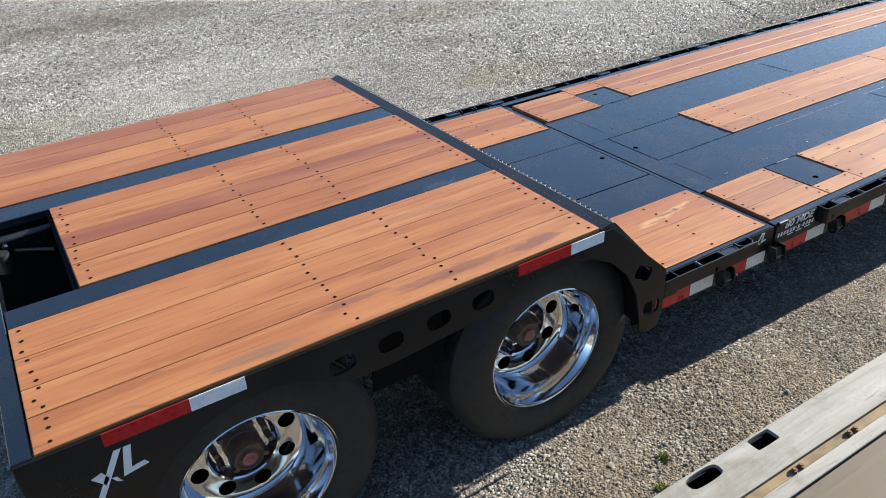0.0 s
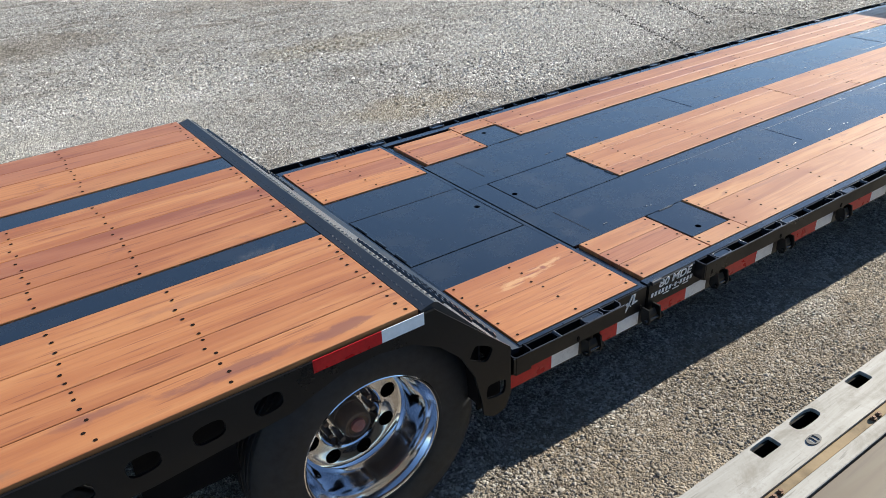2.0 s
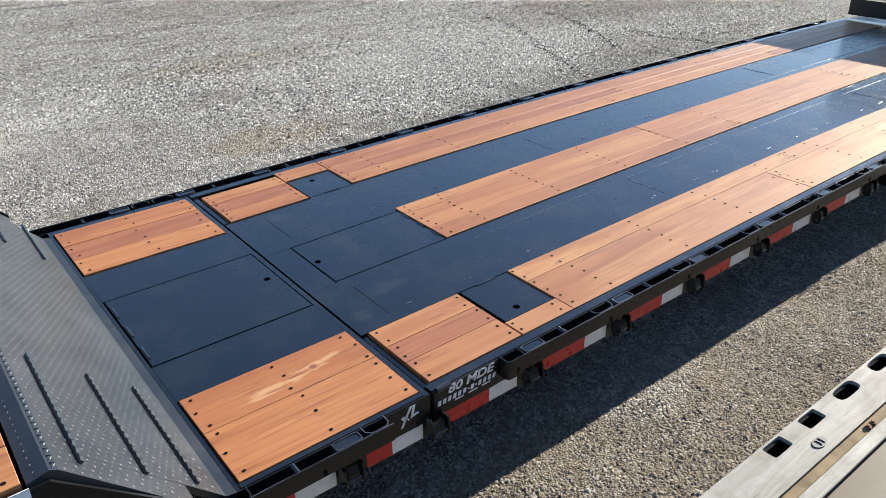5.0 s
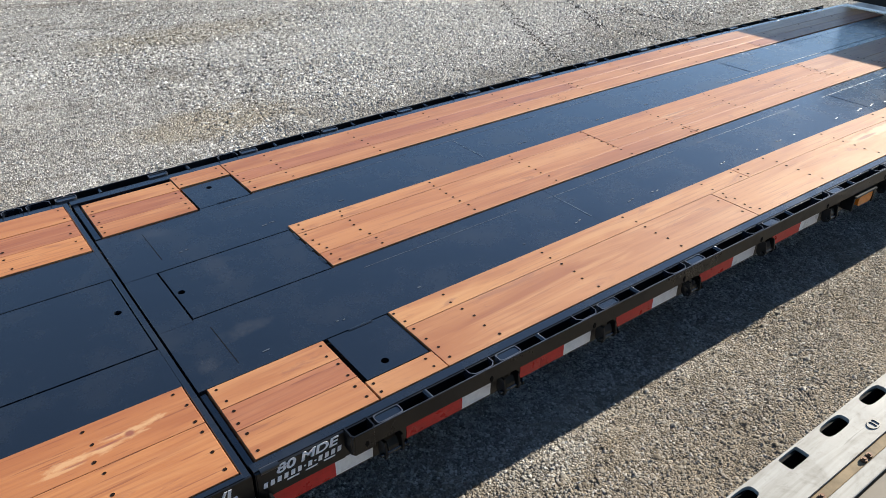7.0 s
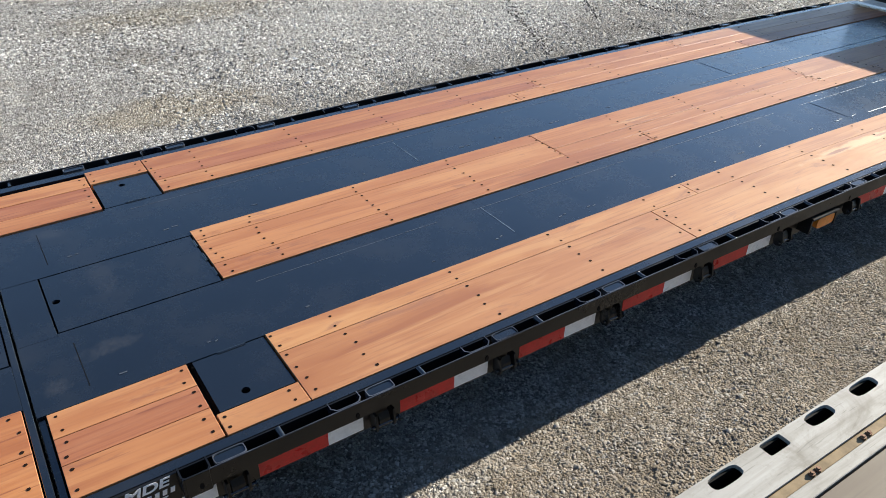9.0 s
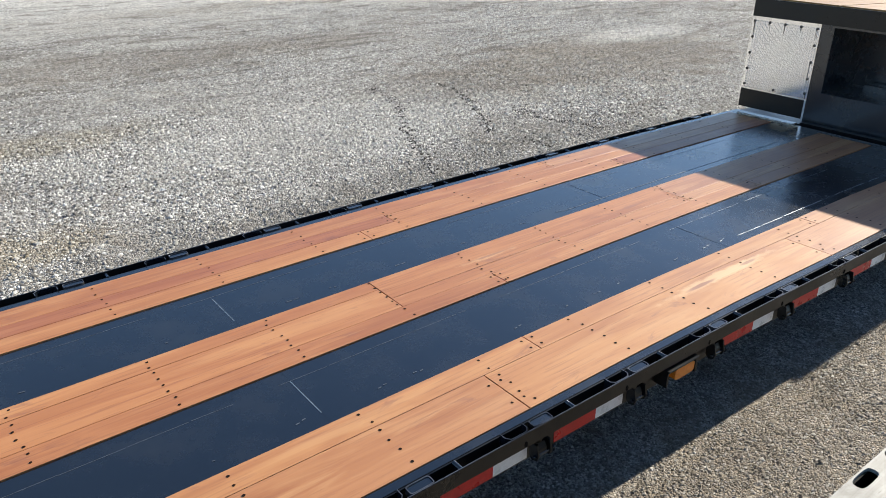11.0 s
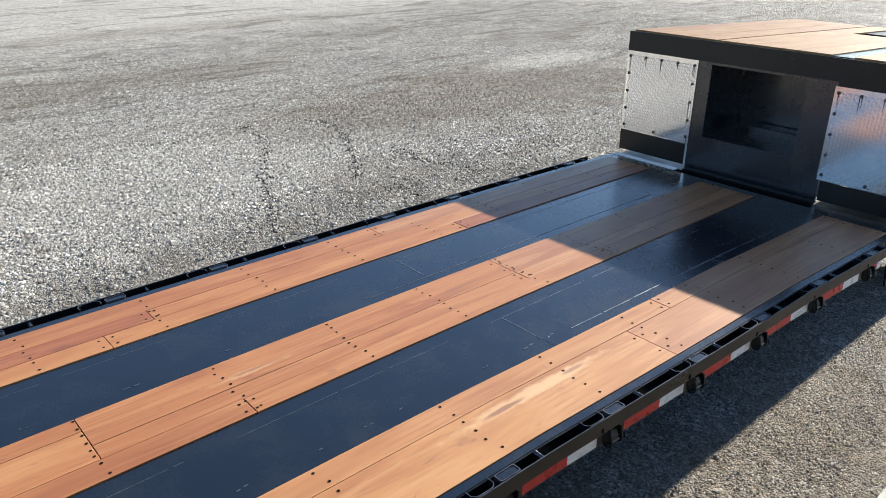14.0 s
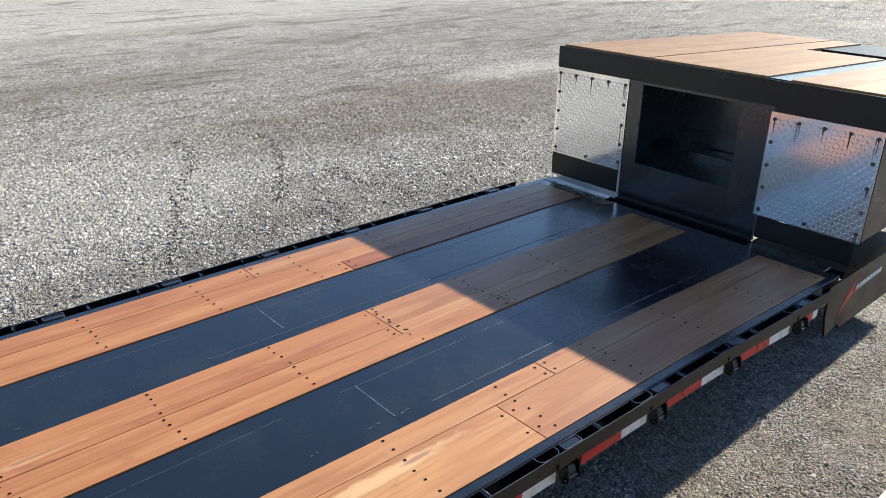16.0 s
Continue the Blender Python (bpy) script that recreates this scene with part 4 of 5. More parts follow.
def side_rail(y_out, sign, runs):
    """Outer bar, trough with stake pockets and the set-back web; sign +1 when the deck lies towards +y."""
    y1, web = y_out + sign * 0.007, y_out + sign * 0.062
    lo, hi = sorted((web, web + sign * 0.007))
    rail = part("side_rail", boxes((3.2, XG0, lo, hi, 0.376, ZT), (XG1, 11.72, lo, hi, 0.376, ZT)), BLACK_SIDE, trailer, "black side rail with stake pockets and reflective tape")
    lo, hi = sorted((y_out, y1))
    for a, b in runs:
        part("rail_bar", boxes((a, b, lo, hi, RAIL_BOT, RAIL_TOP), ch=0.002), BLACK_SIDE, rail, "black outer bar")
        # Thin bright strip that paints in the highlight along the bar's top.
        part("rail_edge", boxes((a + 0.002, b - 0.002, lo + 0.0018, lo + 0.0052, RAIL_TOP - 0.001, RAIL_TOP + 0.0008)), EDGE, rail, "top edge coloured bright for its highlight")
        lo2, hi2 = sorted((y1, web))
        part("rail_floor", boxes((a, b, lo2, hi2, RAIL_BOT - 0.008, RAIL_BOT)), BLACK_SIDE, rail)
    mid = (y1 + web) / 2
    for b in BRACKETS:
        if not any(p <= b <= q for p, q in runs):
            continue
        # stake pocket: a U of bent plate between web and bar; in the short bay it comes last
        short = b < 4.0
        u0, u1, d, w = (b + 0.080 if short else b - 0.190), (b + 0.182 if short else b - 0.070), 0.054, 0.0040
        outer = [(u0, 0.0), (u0, 0.034), (u0 + 0.016, 0.052), (u0 + 0.03, d), (u1 - 0.03, d), (u1 - 0.016, 0.052), (u1, 0.034), (u1, 0.0)]
        inner = [(u1 - w, 0.0), (u1 - w, 0.033), (u1 - 0.018, 0.052 - w), (u1 - 0.03, d - w), (u0 + 0.03, d - w), (u0 + 0.018, 0.052 - w), (u0 + w, 0.033), (u0 + w, 0.0)]
        ring = [(u, web - sign * v) for u, v in outer + inner]
        if any(p <= u0 and u1 <= q for p, q in runs) and abs(b - 4.545) > 0.01:
            bm = bmesh.new()
            slab(bm, ring, [], "z", RAIL_BOT, RAIL_TOP - 0.002)
            part("stake_pocket", bm, BLACK, rail, "black bent-steel stake pocket")
            # Bright cap that colours in the glint on the pocket's bent edge.
            bm = bmesh.new()
            slab(bm, ring, [], "z", RAIL_TOP - 0.002, RAIL_TOP - 0.0005)
            part("pocket_lip", bm, EDGE, rail, "pocket edge coloured bright for its highlight")
        # tie-down plate
        t0, t1 = b - 0.040, b + 0.062
        bm = bmesh.new()
        slab(bm, oval((t0 + t1) / 2, mid, (t1 - t0) / 2, 0.020, 20, 6.0), [], "z", RAIL_TOP - 0.016, RAIL_TOP - 0.008)
        part("tie_plate", bm, BLACK, rail, "gloss black tie-down plate")
        # The rim takes the same bright colour in place of its glint.
        bm = bmesh.new()
        slab(bm, oval((t0 + t1) / 2, mid, (t1 - t0) / 2 + 0.004, 0.024, 20, 6.0), [oval((t0 + t1) / 2, mid, (t1 - t0) / 2, 0.020, 20, 6.0)], "z", RAIL_TOP - 0.030, RAIL_TOP - 0.004)
        part("plate_rim", bm, EDGE, rail, "rim coloured bright for its highlight")
        bm = bmesh.new()
        ends = sorted((y1, web))
        at = b - 0.19 if short else b + 0.19
        cylinder(bm, (at, ends[0], RAIL_TOP - 0.018), (at, ends[1], RAIL_TOP - 0.018), 0.011, 12)
        box(bm, at - 0.0035, at + 0.0035, *ends, RAIL_BOT, RAIL_TOP - 0.020)
        part("spacer_tube", bm, BLACK, rail, "", True)
    return rail


near_rail = side_rail(2.114, 1, [(3.190, 3.838), (4.39, 11.72)])
far_rail = side_rail(4.640, -1, [(3.190, 4.046), (4.056, 11.72)])


def bracket(x):
    """Fold-out support arm head under the rail: two cheeks, a pin and a curved arm."""
    bm = bmesh.new()
    slab(bm, [(2.13, 0.495), (2.15, 0.47), (2.14, 0.43), (2.122, 0.425), (2.112, 0.44), (2.115, 0.47)], [], "x", x - 0.026, x + 0.018)
    g = part("swing_bracket", bm, BLACK_SIDE, trailer, "black swing-out support bracket under the side rail")
    for dx in (-0.045, 0.028):
        bm = bmesh.new()
        slab(bm, [(2.112, 0.505), (2.155, 0.505), (2.155, 0.435), (2.135, 0.418), (2.108, 0.428), (2.10, 0.452)], [], "x", x + dx, x + dx + 0.009)
        part("cheek_plate", bm, BLACK_SIDE, g)
    bm = bmesh.new()
    cylinder(bm, (x - 0.058, 2.116, 0.447), (x + 0.052, 2.116, 0.447), 0.008, 10)
    part("pin", bm, BLACK, g, "", True)
    bm = bmesh.new()
    cylinder(bm, (x + 0.052, 2.116, 0.447), (x + 0.056, 2.116, 0.447), 0.016, 12)
    part("pin_head", bm, BLACK, g, "", True)
    # Flat near-black disc in place of a shaded hole.
    bm = bmesh.new()
    slab(bm, oval(x - 0.12, 0.560, 0.008, 0.014, 10, 2), [], "y", 2.0995, 2.1025)
    part("pin_hole", bm, HOLE, g)
    for q in (g, *g.children):
        q.data.transform(Matrix.Translation((0.02, 0.012, -0.030)))
    return g


brackets = [bracket(x) for x in BRACKETS]
WEB_Y = 2.1755
TAPES = [(3.22, 3.455, 3.618), (3.75, 3.862, 4.005), (4.10, 4.345, 4.50), (4.65, 4.915, 5.06), (5.22, 5.47, 5.635), (5.80, 6.05, 6.23), (6.40, 6.67, 6.86), (7.02, 7.285, 7.47),
         (8.26, 8.535, 8.73), (8.92, 9.195, 9.395), (9.56, 9.84, 10.035), (10.20, 10.505, 10.71), (10.87, 11.165, 11.38), (11.56, 11.66, 11.72)]
for a, b, c in TAPES:
    tape(near_rail, a, b, 0.382, 0.450, WEB_Y, RED)
    tape(near_rail, b, c, 0.382, 0.450, WEB_Y, WHITE)

# amber side marker on a small hood
lampg = part("marker_lamp", boxes((7.70, 7.935, 2.096, 2.176, 0.490, 0.500), (7.70, 7.71, 2.104, 2.176, 0.405, 0.490), (7.925, 7.935, 2.104, 2.176, 0.405, 0.490), (7.71, 7.925, 2.144, 2.154, 0.405, 0.490), ch=0.002), BLACK_SIDE, trailer, "amber marker lamp under a black hood")
bm = bmesh.new()
slab(bm, oval(7.845, 0.445, 0.076, 0.032, 20, 5), [], "y", 2.108, 2.144)
part("lens", bm, AMBER, lampg, "orange ribbed lens")

# lettering on the rail beside the joint
mark(near_rail, maker_mark(3.905, 0.481, 0.082), WEB_Y, LETTER, "small white angular maker's mark")


def words(parent, text, x, z, height, y, width=None):
    """White letters from the built-in font, cut as thin vinyl on a face towards -y."""
    cu = bpy.data.curves.new("words", "FONT")
    cu.body, cu.size, cu.extrude, cu.offset, cu.shear = text, height / 0.70, 0.0004, 0.0015, 0.18
    ob = new("words", cu)
    me = bpy.data.meshes.new_from_object(ob)
    bpy.data.objects.remove(ob)
    xs = [v.co.x for v in me.vertices]
    k = width / (max(xs) - min(xs)) if width else 1.0
    for v in me.vertices:
        a, b, c = v.co
        v.co = (x + (a - min(xs)) * k, y - 0.001 - c, z + b)
    me.materials.clear()
    me.materials.append(LETTER)
    ob = new("lettering", me)
    ob.parent = parent
    ob["label"] = "white vinyl lettering"
    return ob


part("name_board", boxes((4.060, 4.386, 2.1705, 2.1755, 0.453, 0.574)), BLACK_SIDE, near_rail, "gloss black name board")
bm = bmesh.new()
cylinder(bm, (4.072, 2.172, 0.579), (4.138, 2.172, 0.579), 0.012, 12)
part("lift_lug", bm, BLACK, near_rail, "short black tube welded to the deck edge", True)
words(near_rail, "80 MDE", 4.128, 0.5375, 0.037, 2.1700, 0.238)
rows = []
x = 4.076
for n in (1, 1, 1, 1, 1, 1, 0.5, 1, 0.5, 1, 1, 1, 1):
    wdt = 0.0205 * n
    rows.append([(x, 0.500), (x + wdt * 0.70, 0.500), (x + wdt * 0.70 + 0.004, 0.522), (x + 0.004, 0.522)] if n == 1 else [(x, 0.509), (x + wdt * 0.8, 0.509), (x + wdt * 0.8, 0.514), (x, 0.514)])
    x += wdt + 0.0045
for k in range(3):
    rows.append([(4.16 + k * 0.070, 0.487), (4.205 + k * 0.070, 0.487), (4.207 + k * 0.070, 0.4925), (4.162 + k * 0.070, 0.4925)])
mark(near_rail, rows, 2.1705, LETTER, "rows of small white bars")
# larger stake boxes that close the trough at its ends
for x in (3.195, 4.388):
    bm = bmesh.new()
    slab(bm, [(x + a, b) for a, b in ((0.0, 2.175), (0.0, 2.125), (0.010, 2.112), (0.088, 2.112), (0.098, 2.125), (0.098, 2.175), (0.092, 2.175), (0.092, 2.127), (0.085, 2.118), (0.013, 2.118), (0.006, 2.127), (0.006, 2.175))], [], "z", 0.500, 0.588)
    part("stake_box", bm, BLACK_SIDE, near_rail, "black bent-steel stake box")

# ---- built-in camber and flare of the long deck ----


def flare(x, y):
    """The near edge of the deck runs out a little towards the neck."""
    ease = lambda q: q * q * (3 - 2 * q)
    a, b = (ease(min(1.0, max(0.0, q))) for q in ((x - 8.0) / 1.8, (x - 10.3) / 1.6))
    return (0.028 * a + 0.040 * b) * min(1.0, max(0.0, (3.05 - y) / 0.4))


def camber(x):
    """The unloaded deck arches a few centimetres between ramp and neck."""
    return 0.030 * math.sin(math.pi * min(1.0, max(0.0, (x - 4.1) / 7.9)))


for ob in [q for root in (low, near_rail, far_rail, lampg, *hatches, *brackets) for q in (root, *root.children_recursive)]:
    if ob.type != "MESH":
        continue
    me = ob.data
    xs = [v.co.x for v in me.vertices]
    bm = bmesh.new()
    bm.from_mesh(me)
    if max(xs) - min(xs) > 0.9 and ob.name.split(".")[0] not in ("deck_screws", "weld_stitches"):
        x = math.floor(min(xs) / 0.7) * 0.7 + 0.7
        while x < max(xs):
            bmesh.ops.bisect_plane(bm, geom=bm.verts[:] + bm.edges[:] + bm.faces[:], plane_co=(x, 0, 0), plane_no=(1, 0, 0))
            x += 0.7
    for v in bm.verts:
        v.co.y -= flare(v.co.x, v.co.y)
        v.co.z += camber(v.co.x)
    bm.to_mesh(me)
    bm.free()

# ---- front deck (gooseneck) ----
FX = 12.11
TY0, TY1, NX_END = 2.10, 4.59, 15.25
neck = part("front_deck", boxes((FX, FX + 0.03, TY0, TY1, 1.487, GOOSE - 0.012), ch=0.003), BLACK_SIDE, trailer, "raised front deck with a black steel edge beam and pale boards on top")
for r in ((FX + 0.03, NX_END, TY0, TY0 + 0.03, 1.50, GOOSE - 0.012), (FX + 0.03, NX_END, TY1 - 0.03, TY1, 1.50, GOOSE - 0.012), (14.37, NX_END, TY0 + 0.03, TY1 - 0.03, 1.50, GOOSE - 0.012)):
    part("edge_beam", boxes(r, ch=0.003), BLACK_SIDE, neck, "black steel edge beam")
bm = bmesh.new()
slab(bm, [(2.775, 0.56), (3.90, 0.56), (3.90, 1.486), (2.775, 1.486)], [[(3.00, 0.875), (3.775, 0.875), (3.775, 1.468), (3.00, 1.468)]], "x", FX + 0.002, FX + 0.03)
part("centre_frame", bm, BLACK, neck, "black frame round the open recess")
for r in ((FX + 0.03, FX + 0.62, 2.97, 3.0, 0.85, 1.48), (FX + 0.03, FX + 0.62, 3.775, 3.80, 0.85, 1.48), (FX + 0.62, FX + 0.64, 2.97, 3.80, 0.85, 1.48), (FX + 0.03, FX + 0.62, 3.0, 3.775, 0.85, 0.875), (FX + 0.03, FX + 0.62, 3.0, 3.775, 1.468, 1.48)):
    part("recess_panel", boxes(r), BLACK, neck)
bm = bmesh.new()
pts = [(FX + 0.30, 3.68, 1.30), (FX + 0.28, 3.66, 1.36), (FX + 0.27, 3.64, 1.40), (FX + 0.27, 3.63, 1.468)]
for a, b in zip(pts, pts[1:]):
    cylinder(bm, a, b, 0.007, 8)
part("hose", bm, IRON, neck, "short grey hose end", True)
part("recess_step", boxes((FX + 0.45, FX + 0.60, 3.02, 3.60, 0.875, 0.93), ch=0.006), BLACK, neck)
# side faces of the neck
for y0, y1 in ((2.78, 2.81), (3.87, 3.90)):
    part("neck_web", boxes((FX + 0.03, 15.1, y0, y1, 0.60, 1.487)), BLACK_SIDE, neck)


def tread_sheet(y0, y1, z0, z1, name_label):
    """Bright tread plate facing the deck, with raised lugs and a border of bolts."""
    g = part("tread_panel", boxes((FX - 0.006, FX, y0, y1, z0, z1)), TREAD_ALU, trailer, name_label)
    lv, lf = [], []
    px = FX - 0.006
    st = 0.0255
    for j in range(int((z1 - z0 - 0.02) / st)):
        for i in range(int((y1 - y0 - 0.02) / st)):
            y, z = y0 + 0.016 + i * st, z0 + 0.016 + j * st
            a = 0.78 if (i + j) % 2 else -0.78
            dy, dz = math.cos(a), math.sin(a)
            k = len(lv)
            r, q = 0.0155, 0.0046
            lv += [(px, y - dy * r, z - dz * r), (px, y + dz * q, z - dy * q), (px, y + dy * r, z + dz * r), (px, y - dz * q, z + dy * q), (px - 0.0036, y - dy * r * 0.4, z - dz * r * 0.4), (px - 0.0036, y + dy * r * 0.4, z + dz * r * 0.4)]
            lf += [(k, k + 4, k + 1), (k + 1, k + 4, k + 5), (k + 1, k + 5, k + 2), (k + 2, k + 5, k + 3), (k + 3, k + 5, k + 4), (k + 3, k + 4, k)]
    me = bpy.data.meshes.new("raised_tread")
    me.from_pydata(lv, [], [f[::-1] for f in lf])
    me.materials.append(TREAD_ALU)
    ob = new("raised_tread", me)
    ob.parent = g
    ob["kind"] = "stuff"
    spots = [(y0 + 0.03 + (y1 - y0 - 0.06) * i / 4, z1 - 0.045) for i in range(5)] + [(y0 + 0.03, z0 + (z1 - z0) * k) for k in (0.08, 0.28, 0.5, 0.72)] + [(y1 - 0.03, z0 + (z1 - z0) * k) for k in (0.06, 0.28, 0.5, 0.72)] + [(y0 + (y1 - y0) * 0.5, z0 + 0.03)]
    for y, z in spots:
        bm = bmesh.new()
        cylinder(bm, (px, y, z), (px - 0.004, y, z), 0.013, 12)
        cylinder(bm, (px - 0.004, y, z), (px - 0.012, y, z), 0.008, 6)
        part("bolt", bm, IRON, g, "", True)
    bm = bmesh.new()                            # grease that has run down from the upper bolts
    for y, z in spots[:5] + spots[5:9:2]:
        for k in range(2):
            w, n = random.uniform(0.0010, 0.0022), random.uniform(0.03, 0.13) + (0.10 if random.random() < 0.25 else 0.0)
            yy = y + random.uniform(-0.012, 0.012)
            vs = [bm.verts.new((px - 0.0040, a, b)) for a, b in ((yy - w, z + 0.004), (yy + w, z + 0.004), (yy + 0.9 * w, z - n * 0.7), (yy, z - n), (yy - 0.8 * w, z - n * 0.6))]
            bm.faces.new(vs[::-1])
    run = part("grease_runs", bm, SCREW, g, "dark grease runs below the bolts")
    run["kind"] = "stuff"
    return g


tread_sheet(3.895, 4.585, 0.79, 1.487, "bright aluminium tread-plate panel, bolted round its edge")
tread_sheet(2.10, 2.79, 0.755, 1.455, "bright aluminium tread-plate panel, bolted round its edge")
for r in ((FX + 0.001, FX + 0.02, 3.90, 4.58, 0.80, 1.487), (FX + 0.001, FX + 0.02, 2.105, 2.775, 0.76, 1.487), (FX + 0.02, FX + 0.5, 4.56, 4.585, 0.80, 1.50), (FX + 0.02, FX + 0.5, 2.10, 2.12, 0.76, 1.50)):
    part("panel_backing", boxes(r), BLACK_SIDE, neck)
for r in ((FX - 0.012, FX - 0.004, 3.915, 4.58, 0.605, 0.785), (FX - 0.012, FX - 0.004, 2.125, 2.755, 0.60, 0.75)):
    part("flap", boxes(r), BLACK_SIDE, neck, "black steel flap under the tread panel")
for r in ((FX - 0.11, FX - 0.02, 3.93, 4.58, 0.535, 0.565), (FX - 0.11, FX - 0.02, 2.22, 2.76, 0.535, 0.562)):
    part("cross_tube", boxes(r, ch=0.004), BLACK, neck)
# Added near-black fill that stands for the shade beneath the neck.
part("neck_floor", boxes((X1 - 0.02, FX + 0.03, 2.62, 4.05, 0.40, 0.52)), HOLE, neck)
for r in ((FX - 0.01, FX + 0.9, 2.14, 2.775, 0.50, 0.55), (FX - 0.01, FX + 0.9, 3.90, 4.57, 0.50, 0.55), (FX - 0.03, FX + 0.02, 2.78, 3.90, 0.50, 0.575)):
    part("neck_sill", boxes(r), BLACK_SIDE, neck)
# boards on top
NX = 15.2
for a, b in ((3.785, 4.045), (4.045, 4.305), (4.305, 4.565)):
    plank(neck, FX + 0.035, NX, a, b, GOOSE, 0.035, WOOD_PALE, 0.0, 0.0004)
for a, b, e in ((2.875, 3.085, 14.05), (3.085, 3.295, 14.05), (3.295, 3.505, 14.05), (3.505, 3.765, NX)):
    plank(neck, FX + 0.035, e, a, b, GOOSE, 0.035, WOOD_PALE, 0.0, 0.0004)
for a, b in ((2.115, 2.42), (2.42, 2.72)):
    plank(neck, FX + 0.035, NX, a, b, GOOSE, 0.035, WOOD_PALE, 0.0, 0.0004)
for r in ((FX + 0.032, NX, 3.768, 3.782, 1.55, GOOSE - 0.012), (FX + 0.032, NX, 2.723, 2.872, 1.55, GOOSE - 0.006)):
    part("top_strip", boxes(r), BLACK, neck, "black steel strip between the boards")
for r in ((FX + 0.032, 14.05, 2.13, 4.56, 1.55, GOOSE - 0.04), (14.05, NX, 3.51, 4.56, 1.55, GOOSE - 0.04), (14.05, NX, 2.13, 2.87, 1.55, GOOSE - 0.04)):
    part("top_bearer", boxes(r), BLACK_SIDE, neck)
for ob in (neck, *neck.children_recursive):
    if ob.type == "MESH":
        for v in ob.data.vertices:
            v.co.z -= 0.052 * max(0.0, v.co.x - FX - 0.03) * (1.0 if v.co.z > 1.3 else 0.0)
# folded side wing low at the front corner
bm = bmesh.new()
slab(bm, [(11.78, 0.565), (12.9, 0.565), (12.9, 0.19), (12.06, 0.19), (12.02, 0.24), (11.86, 0.20), (11.80, 0.36)], [], "y", 2.085, 2.098)
part("side_wing", bm, BLACK_SIDE, neck, "black side plate at the front corner")
mark(neck, [[(11.98, 0.29), (12.06, 0.40), (12.20, 0.54), (12.14, 0.42), (12.30, 0.45), (12.10, 0.38)]], 2.0845, RED, "red blade-shaped mark")
mark(neck, [[(12.20 + k * 0.05, 0.415 + k * 0.002), (12.235 + k * 0.05, 0.415 + k * 0.002), (12.245 + k * 0.05, 0.45 + k * 0.002), (12.21 + k * 0.05, 0.45 + k * 0.002)] for k in range(8)], 2.0845, LETTER, "row of small white bars")
# support under the front deck, out of sight
part("hitch_leg", boxes((13.6, 13.75, 2.9, 3.05, 0.0, 1.5), (13.6, 13.75, 3.65, 3.8, 0.0, 1.5)), BLACK_SIDE, neck)

# ---- the flatbed that the camera stands on ----
flat = thing("flatbed_trailer", "aluminium flatbed trailer with weathered board floor and slotted side rail", "trailer")
FZ, FY = 1.03, 1.0
flat.matrix_world = pose(5.0, 1.014, 0, 0, 0, 0.22) @ pose(-5.0, -1.0, 0)
POCKETS = [(1.30, 0), (1.50, 0), (2.08, 0), (2.302, 1), (3.08, 1), (3.256, 0), (3.525, 1), (4.27, 1), (4.44, 1), (4.63, 0), (4.835, 0), (5.06, 1), (5.255, 0), (5.46, 0), (5.655, 1), (5.85, 0), (6.06, 0), (6.26, 1), (6.46, 0), (6.66, 0), (6.86, 1), (7.06, 0), (7.26, 0), (7.9, 1), (8.1, 0)]
bm = bmesh.new()
slab(bm, [(-1.0, FY - 0.112), (10.0, FY - 0.112), (10.0, FY + 0.006), (-1.0, FY + 0.006)], [oval(px, FY - 0.020, 0.056 if k == 0 else 0.042, 0.0205, 16, 3.4 if k == 0 else 9.0) for px, k in POCKETS], "z", FZ - 0.012, FZ)
part("side_rail", bm, ALU, flat, "scuffed aluminium side rail with slots")
# Channel under the slots, coloured near-black for the shade within.
part("rail_face", boxes((-1.0, 10.0, FY - 0.006, FY + 0.006, FZ - 0.16, FZ - 0.012), (-1.0, 10.0, FY - 0.112, FY - 0.100, FZ - 0.16, FZ - 0.012), (-1.0, 10.0, FY - 0.100, FY - 0.006, FZ - 0.16, FZ - 0.15)), HOLE, flat)
part("seam_strip", boxes((-1.0, 10.0, FY - 0.140, FY - 0.114, FZ - 0.03, FZ - 0.005), ch=0.002), BRASS, flat, "tan sealant strip")
part("floor_edge", boxes((-1.0, 10.0, FY - 0.178, FY - 0.141, FZ - 0.03, FZ + 0.001), ch=0.002), ALU, flat, "aluminium floor edge")
for i in range(6):
    plank(flat, -1.0, 10.0, FY - 0.183 - 0.2 * (i + 1), FY - 0.183 - 0.2 * i, FZ, 0.035, WOOD_GREY)
part("floor_frame", boxes((-1.0, 10.0, -0.38, 0.80, FZ - 0.16, FZ - 0.04)), ALU, flat)
part("frame_beam", boxes((-1.0, 10.0, 0.1, 0.2, 0.6, FZ - 0.16)), ALU, flat)
for px in (0.0, 9.0):
    part("support_leg", boxes((px, px + 0.15, 0.08, 0.22, 0.0, 0.6)), ALU, flat)
for i in range(34):
    px = 1.15 + 0.225 * i
    if i % 5 == 4:
        continue
    for d in (0.0, 0.026):
        bm = bmesh.new()
        cylinder(bm, (px + d, FY - 0.130, FZ - 0.005), (px + d, FY - 0.130, FZ + 0.002), 0.0085, 8)
        cylinder(bm, (px + d, FY - 0.130, FZ + 0.002), (px + d, FY - 0.130, FZ + 0.006), 0.005, 6)
        part("rail_bolt", bm, RUST, flat)
